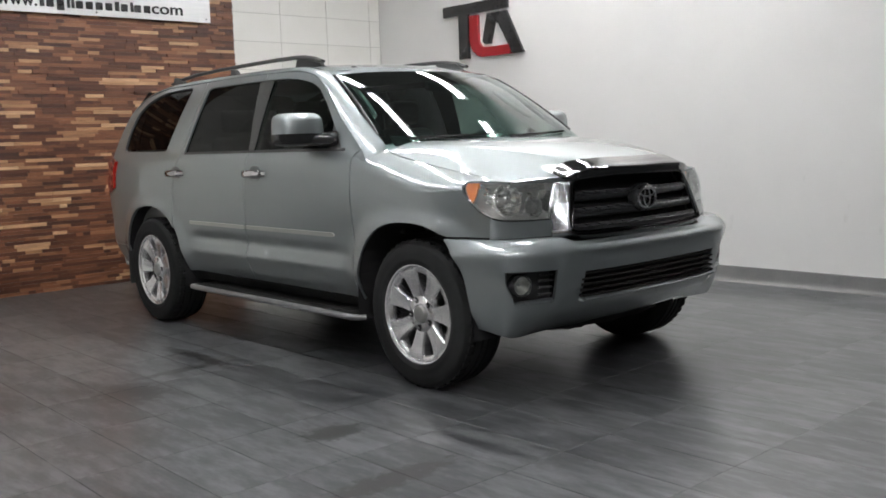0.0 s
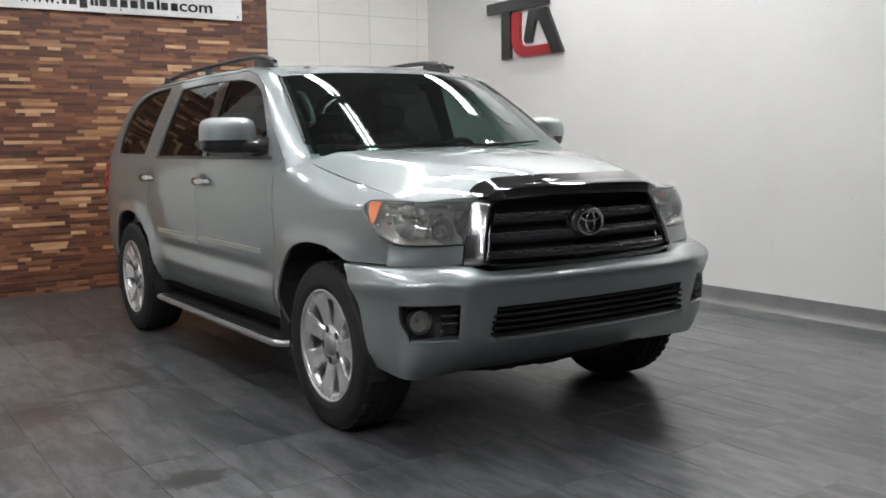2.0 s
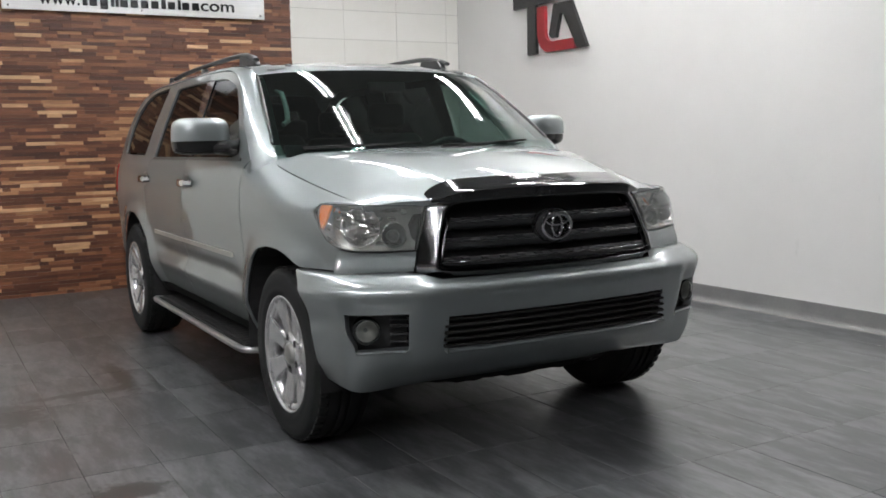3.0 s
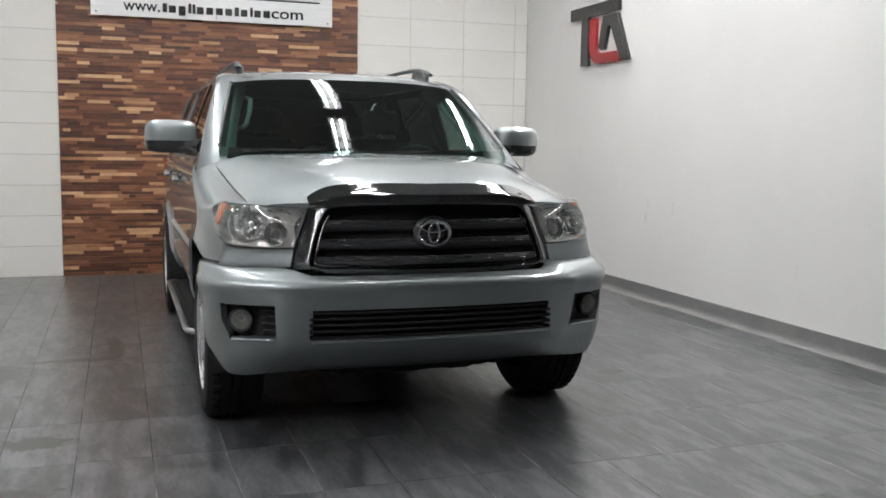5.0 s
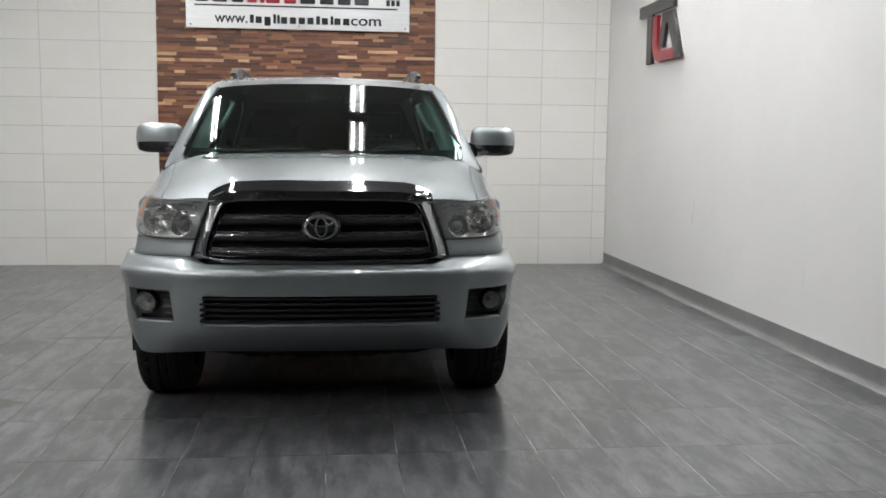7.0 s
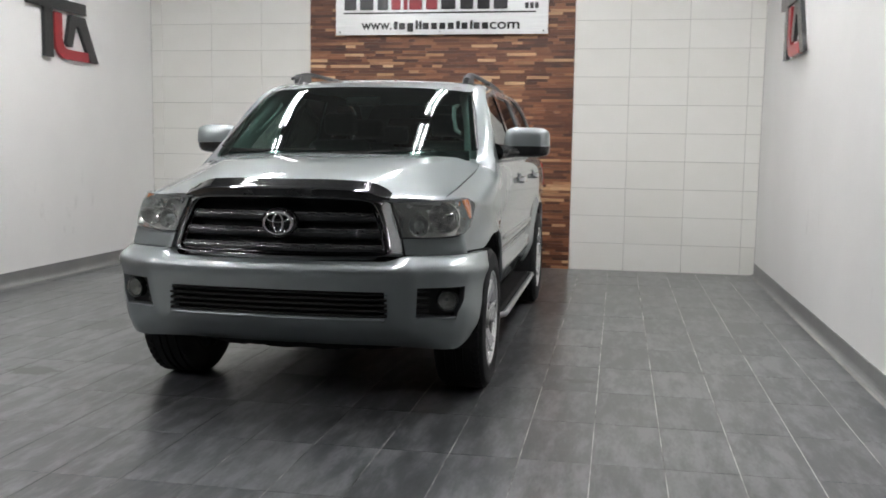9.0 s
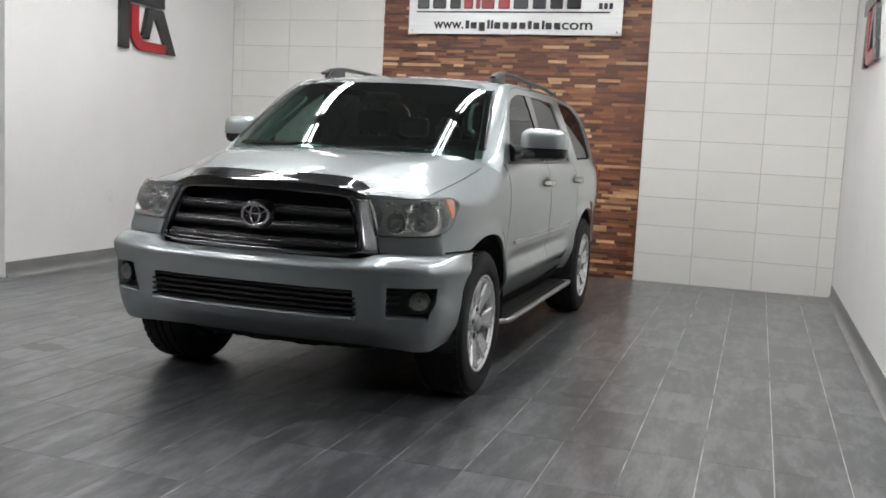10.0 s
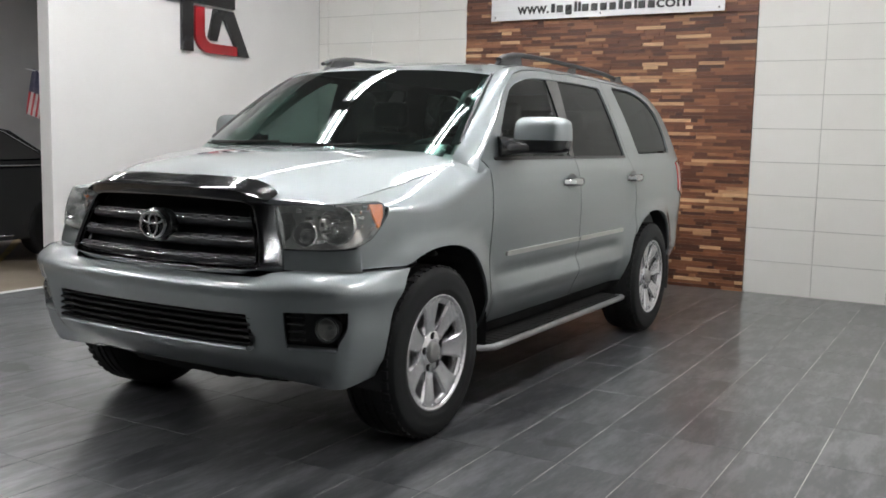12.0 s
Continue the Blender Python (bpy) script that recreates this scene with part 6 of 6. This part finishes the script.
# ---- the dark saloon and the flag in the garage ----
def build_saloon():
    c = thing("sedan", "dark parked saloon car in the garage behind the partition", "car", (-6.56, 1.58, 0))
    c.scale = (1, 1, 1.05)
    low = [(-2.2, 0.22), (-2.25, 0.62), (-2.1, 0.80), (-1.2, 0.93), (1.75, 0.99), (2.2, 0.98), (2.3, 0.85), (2.28, 0.28)]
    rows = []
    for u in frange(-1, 1, 16):
        k = 1 - 0.06 * abs(u) ** 4
        rows.append([(0.90 * u, y * k, z - 0.04 * u ** 4) for y, z in low])
    bm = bmesh.new()
    vs = [[bm.verts.new(p) for p in r] for r in rows]
    for r0, r1 in zip(vs, vs[1:]):
        n = len(r0)
        for k in range(n):
            bm.faces.new((r0[k], r0[(k + 1) % n], r1[(k + 1) % n], r1[k]))
    bm.faces.new(vs[0]), bm.faces.new(vs[-1])
    b = part("body", bm, DARK_PAINT, c, smooth=True)
    b.data.set_sharp_from_angle(angle=radians(35))
    roof = [(-1.2, 0.93), (-0.45, 1.33), (0.0, 1.425), (0.6, 1.425), (1.1, 1.335), (1.62, 0.99)]
    rows = [[(0.88 * u * (1 - 0.28 * (z - 0.93) / 0.5), y, z - 0.03 * u ** 4) for y, z in roof] for u in frange(-1, 1, 12)]
    bm = bmesh.new()
    vs = [[bm.verts.new(p) for p in r] for r in rows]
    for r0, r1 in zip(vs, vs[1:]):
        for k in range(len(roof) - 1):
            bm.faces.new((r0[k], r0[k + 1], r1[k + 1], r1[k]))
    bm.faces.new(vs[0]), bm.faces.new(vs[-1])
    p = part("roof", bm, DARK_PAINT, c, smooth=True)
    p.data.set_sharp_from_angle(angle=radians(30))
    for s in (1, -1):
        out = [(-0.95, 0.99), (-0.40, 1.29), (0.0, 1.375), (0.6, 1.375), (1.0, 1.295), (1.45, 1.03)]
        def gx(z):
            return s * (0.884 * (1 - 0.28 * (z - 0.93) / 0.5) + 0.004)
        bm = bmesh.new()
        bm.faces.new([bm.verts.new((gx(z), y, z)) for y, z in out])
        part("side_window", bm, GLOSS_BLACK, c)
        bm = bmesh.new()
        add_sweep(bm, [(gx(z) + s * 0.004, y, z) for y, z in out], 0.008, 6)
        part("window_trim", bm, CHROME, c, smooth=True)
        bm = bmesh.new()
        add_sweep(bm, [(s * 0.905, y, 0.955 + 0.015 * y / 2) for y in frange(-1.2, 2.0, 10)], 0.007, 6)
        part("belt_trim", bm, CHROME, c, smooth=True)
        bm = bmesh.new()
        add_sweep(bm, [(s * 0.905, y, 0.27) for y in frange(-0.9, 0.95, 6)], 0.010, 6)
        part("sill_trim", bm, CHROME, c, smooth=True)
        for y in (-1.4, 1.45):
            bm = bmesh.new()
            add_lathe(bm, [(s * 0.70, 0.30), (s * 0.905, 0.31), (s * 0.915, 0.25), (s * 0.90, 0.22), (s * 0.905, 0.05), (s * 0.905, 0.001)], 32, "x", (0, y, 0.318))
            part("wheel", bm, RUBBER, c, smooth=True)
    return c


def build_flag():
    """A small flag that hangs from a slanted staff on the garage side of the partition."""
    f = thing("wall_flag", "small striped red, white and blue flag on a slanted white staff", "flag", (X_W - 0.15, 1.86, 1.86))
    bm = bmesh.new()
    add_sweep(bm, [(0.0, 0, 0.0), (-0.18, 0, 0.035), (-0.37, 0, 0.07)], 0.006, 8)
    part("staff", bm, ENAMEL, f, smooth=True)
    bm = bmesh.new()
    add_box(bm, -0.03, 0.0, -0.02, 0.02, -0.03, 0.03, 0.004)
    part("bracket", bm, GREY_POST, f)
    n = 11
    for k in range(n):
        rows = []
        for d in frange(0.0, 0.40, 10):
            row = []
            for u in frange(0, 1, 2):
                w = (k + u) / n
                row.append((-0.09 - 0.19 * w - 0.24 * d, 0.012 * math.sin(16 * w + 5 * d), 0.017 + 0.050 * w - d))
            rows.append(row)
        grid_skin("stripe", rows[5:], FLAG_RED if k % 2 == 0 else FLAG_WHITE, f, (0, -1, 0), 0.002)
        grid_skin("canton", rows[:6], FLAG_BLUE, f, (0, -1, 0), 0.002)


GREY_POST = grained("grey_metal", (0.25, 0.25, 0.25), (0.2, 0.2, 0.2), 5, 0.5, 0.6)
build_saloon()
build_flag()


# ---- tiles and strips ----
def tile_mesh(name, w, h, d, bevel, mat):
    """A tile centred on its face, the edges eased."""
    bm = bmesh.new()
    add_box(bm, -w / 2, w / 2, -h / 2, h / 2, -d, 0)
    top = [e for e in bm.edges if all(v.co.z > -1e-6 for v in e.verts)]
    bmesh.ops.bevel(bm, geom=top, offset=bevel, segments=1, affect="EDGES")
    bmesh.ops.recalc_face_normals(bm, faces=bm.faces[:])
    me = bpy.data.meshes.new(name)
    bm.to_mesh(me)
    bm.free()
    me.materials.append(mat)
    return me


def joined_pieces(name, boxes, mat, parent, label):
    """Many small blocks (x0, x1, y0, y1, z0, z1) in one mesh."""
    vs, fs = [], []
    for x0, x1, y0, y1, z0, z1 in boxes:
        b = len(vs)
        vs += [(x0, y0, z0), (x1, y0, z0), (x1, y1, z0), (x0, y1, z0), (x0, y0, z1), (x1, y0, z1), (x1, y1, z1), (x0, y1, z1)]
        fs += [tuple(b + k for k in q) for q in ((3, 2, 1, 0), (4, 5, 6, 7), (0, 1, 5, 4), (1, 2, 6, 5), (2, 3, 7, 6), (3, 0, 4, 7))]
    me = bpy.data.meshes.new(name)
    me.from_pydata(vs, [], fs)
    me.materials.append(mat)
    ob = new(name, me)
    ob.parent = parent
    return tagged(ob, label, kind="stuff")


def lay_floor():
    px, py, x0 = 0.3165, 0.617, 0.661
    me = tile_mesh("floor_tile", px - 0.005, py - 0.0025, 0.009, 0.0006, FLOOR_TILE)
    rng = random.Random(4)
    rest, count = [], 0
    cols = range(math.floor((X_W - x0) / px), math.ceil((FAR_E - x0) / px))
    for i in cols:
        xa, xb = max(x0 + i * px, X_W - 0.085), min(x0 + (i + 1) * px, X_E)
        for j in range(-21, 9):
            ya, yb = j * py, min((j + 1) * py, TILE_FACE - 0.002)
            if yb - ya < 0.05:
                continue
            cx, cy = (xa + xb) / 2, (ya + yb) / 2
            inside = xb - xa > 0.3 and yb - ya > 0.6
            if xb - xa < 0.03:
                continue
            if inside and -2.5 < cy < 3.2 and -3.7 < cx < 3.1 and count < 300 and not (abs(cx) < 0.75 and 0.2 < cy):
                ob = new("tile", me)
                ob.parent = FLOOR
                ob.location = (cx, cy, rng.uniform(-0.0003, 0.0003))
                count += 1
            else:
                rest.append((xa + 0.0025, xb - 0.0025, ya + 0.0012, yb - 0.0012, -0.009, rng.uniform(-0.0003, 0.0003)))
    first = math.floor((X_E - x0) / px)
    for i in range(first, cols[-1]):
        for j in range(-21, -2):
            rest.append((max(x0 + i * px, X_E) + 0.002, x0 + (i + 1) * px - 0.002, j * py + 0.002, (j + 1) * py - 0.002, -0.009, 0.0))
    joined_pieces("outer_tiles", rest, FLOOR_TILE, FLOOR, "charcoal floor tiles farther off")


def lay_wall_tiles():
    shapes = {}
    rng = random.Random(7)
    def column(xa, xb):
        w = round(xb - xa - 0.004, 4)
        for j in range(15):
            za, zb = j * TH, min((j + 1) * TH, CEILING)
            h = round(zb - za - 0.004, 4)
            if h < 0.02:
                continue
            key = (w, h)
            if key not in shapes:
                shapes[key] = tile_mesh("wall_tile", w, h, 0.010, 0.0012, WALL_TILE)
            ob = new("tile", shapes[key])
            ob.parent = WALL_NORTH
            ob.matrix_basis = pose((xa + xb) / 2, TILE_FACE + rng.uniform(-0.0005, 0.0005), (za + zb) / 2, 90 + rng.uniform(-0.05, 0.05), 0, rng.uniform(-0.05, 0.05))
    x = WOOD_E
    while x < X_E - 0.01:
        column(x, min(x + (0.610 if x == WOOD_E else TW), X_E - 0.002))
        x += 0.610 if x == WOOD_E else TW
    x = WOOD_W
    while x > X_W + 0.01:
        column(max(x - (0.610 if x == WOOD_W else TW), X_W + 0.002), x)
        x -= 0.610 if x == WOOD_W else TW


def lay_wood():
    rng = random.Random(11)
    rows, pitch = 136, CEILING / 136
    rest, singles = [], []
    for r in range(rows):
        x = WOOD_W - rng.uniform(0, 0.15)
        while x < WOOD_E - 0.005:
            w = rng.choice((0.07, 0.12, 0.16, 0.2, 0.24, 0.3, 0.36)) * rng.uniform(0.85, 1.15)
            xa, xb = max(x, WOOD_W), min(x + w, WOOD_E)
            if WOOD_E - xb < 0.04:
                xb = WOOD_E
            x = xb if xb == WOOD_E else x + w
            if xb - xa < 0.015:
                continue
            face = 5.448 - rng.choice((0.0, 0.003, 0.006, 0.009, 0.013))
            b = (xa + 0.0004, xb - 0.0004, face, Y_N - 0.009, r * pitch + 0.0004, (r + 1) * pitch - 0.0004)
            near = 1.78 < r * pitch < 2.62
            (singles if near and len(singles) < 300 else rest).append(b)
    shapes = {}
    for xa, xb, ya, yb, za, zb in singles:
        key = round((xb - xa) * 100)
        if key not in shapes:
            bm = bmesh.new()
            add_box(bm, -key / 200, key / 200, 0, 0.02, -pitch / 2 + 0.0004, pitch / 2 - 0.0004)
            me = bpy.data.meshes.new("wood_strip")
            bm.to_mesh(me)
            bm.free()
            me.materials.append(WOOD)
            shapes[key] = me
        ob = new("wood_strip", shapes[key])
        ob.parent = WALL_NORTH
        ob.location = ((xa + xb) / 2, ya, (za + zb) / 2)
        ob.scale = ((xb - xa) / (key / 100), 1, 1)
    joined_pieces("wood_strips", rest, WOOD, WALL_NORTH, "stacked strips of dark and pale hardwood")
    backing = box("backing_board", GLOSS_BLACK, WALL_NORTH, WOOD_W, WOOD_E, Y_N - 0.0095, Y_N - 0.006, 0, CEILING)


lay_floor()
lay_wall_tiles()
lay_wood()
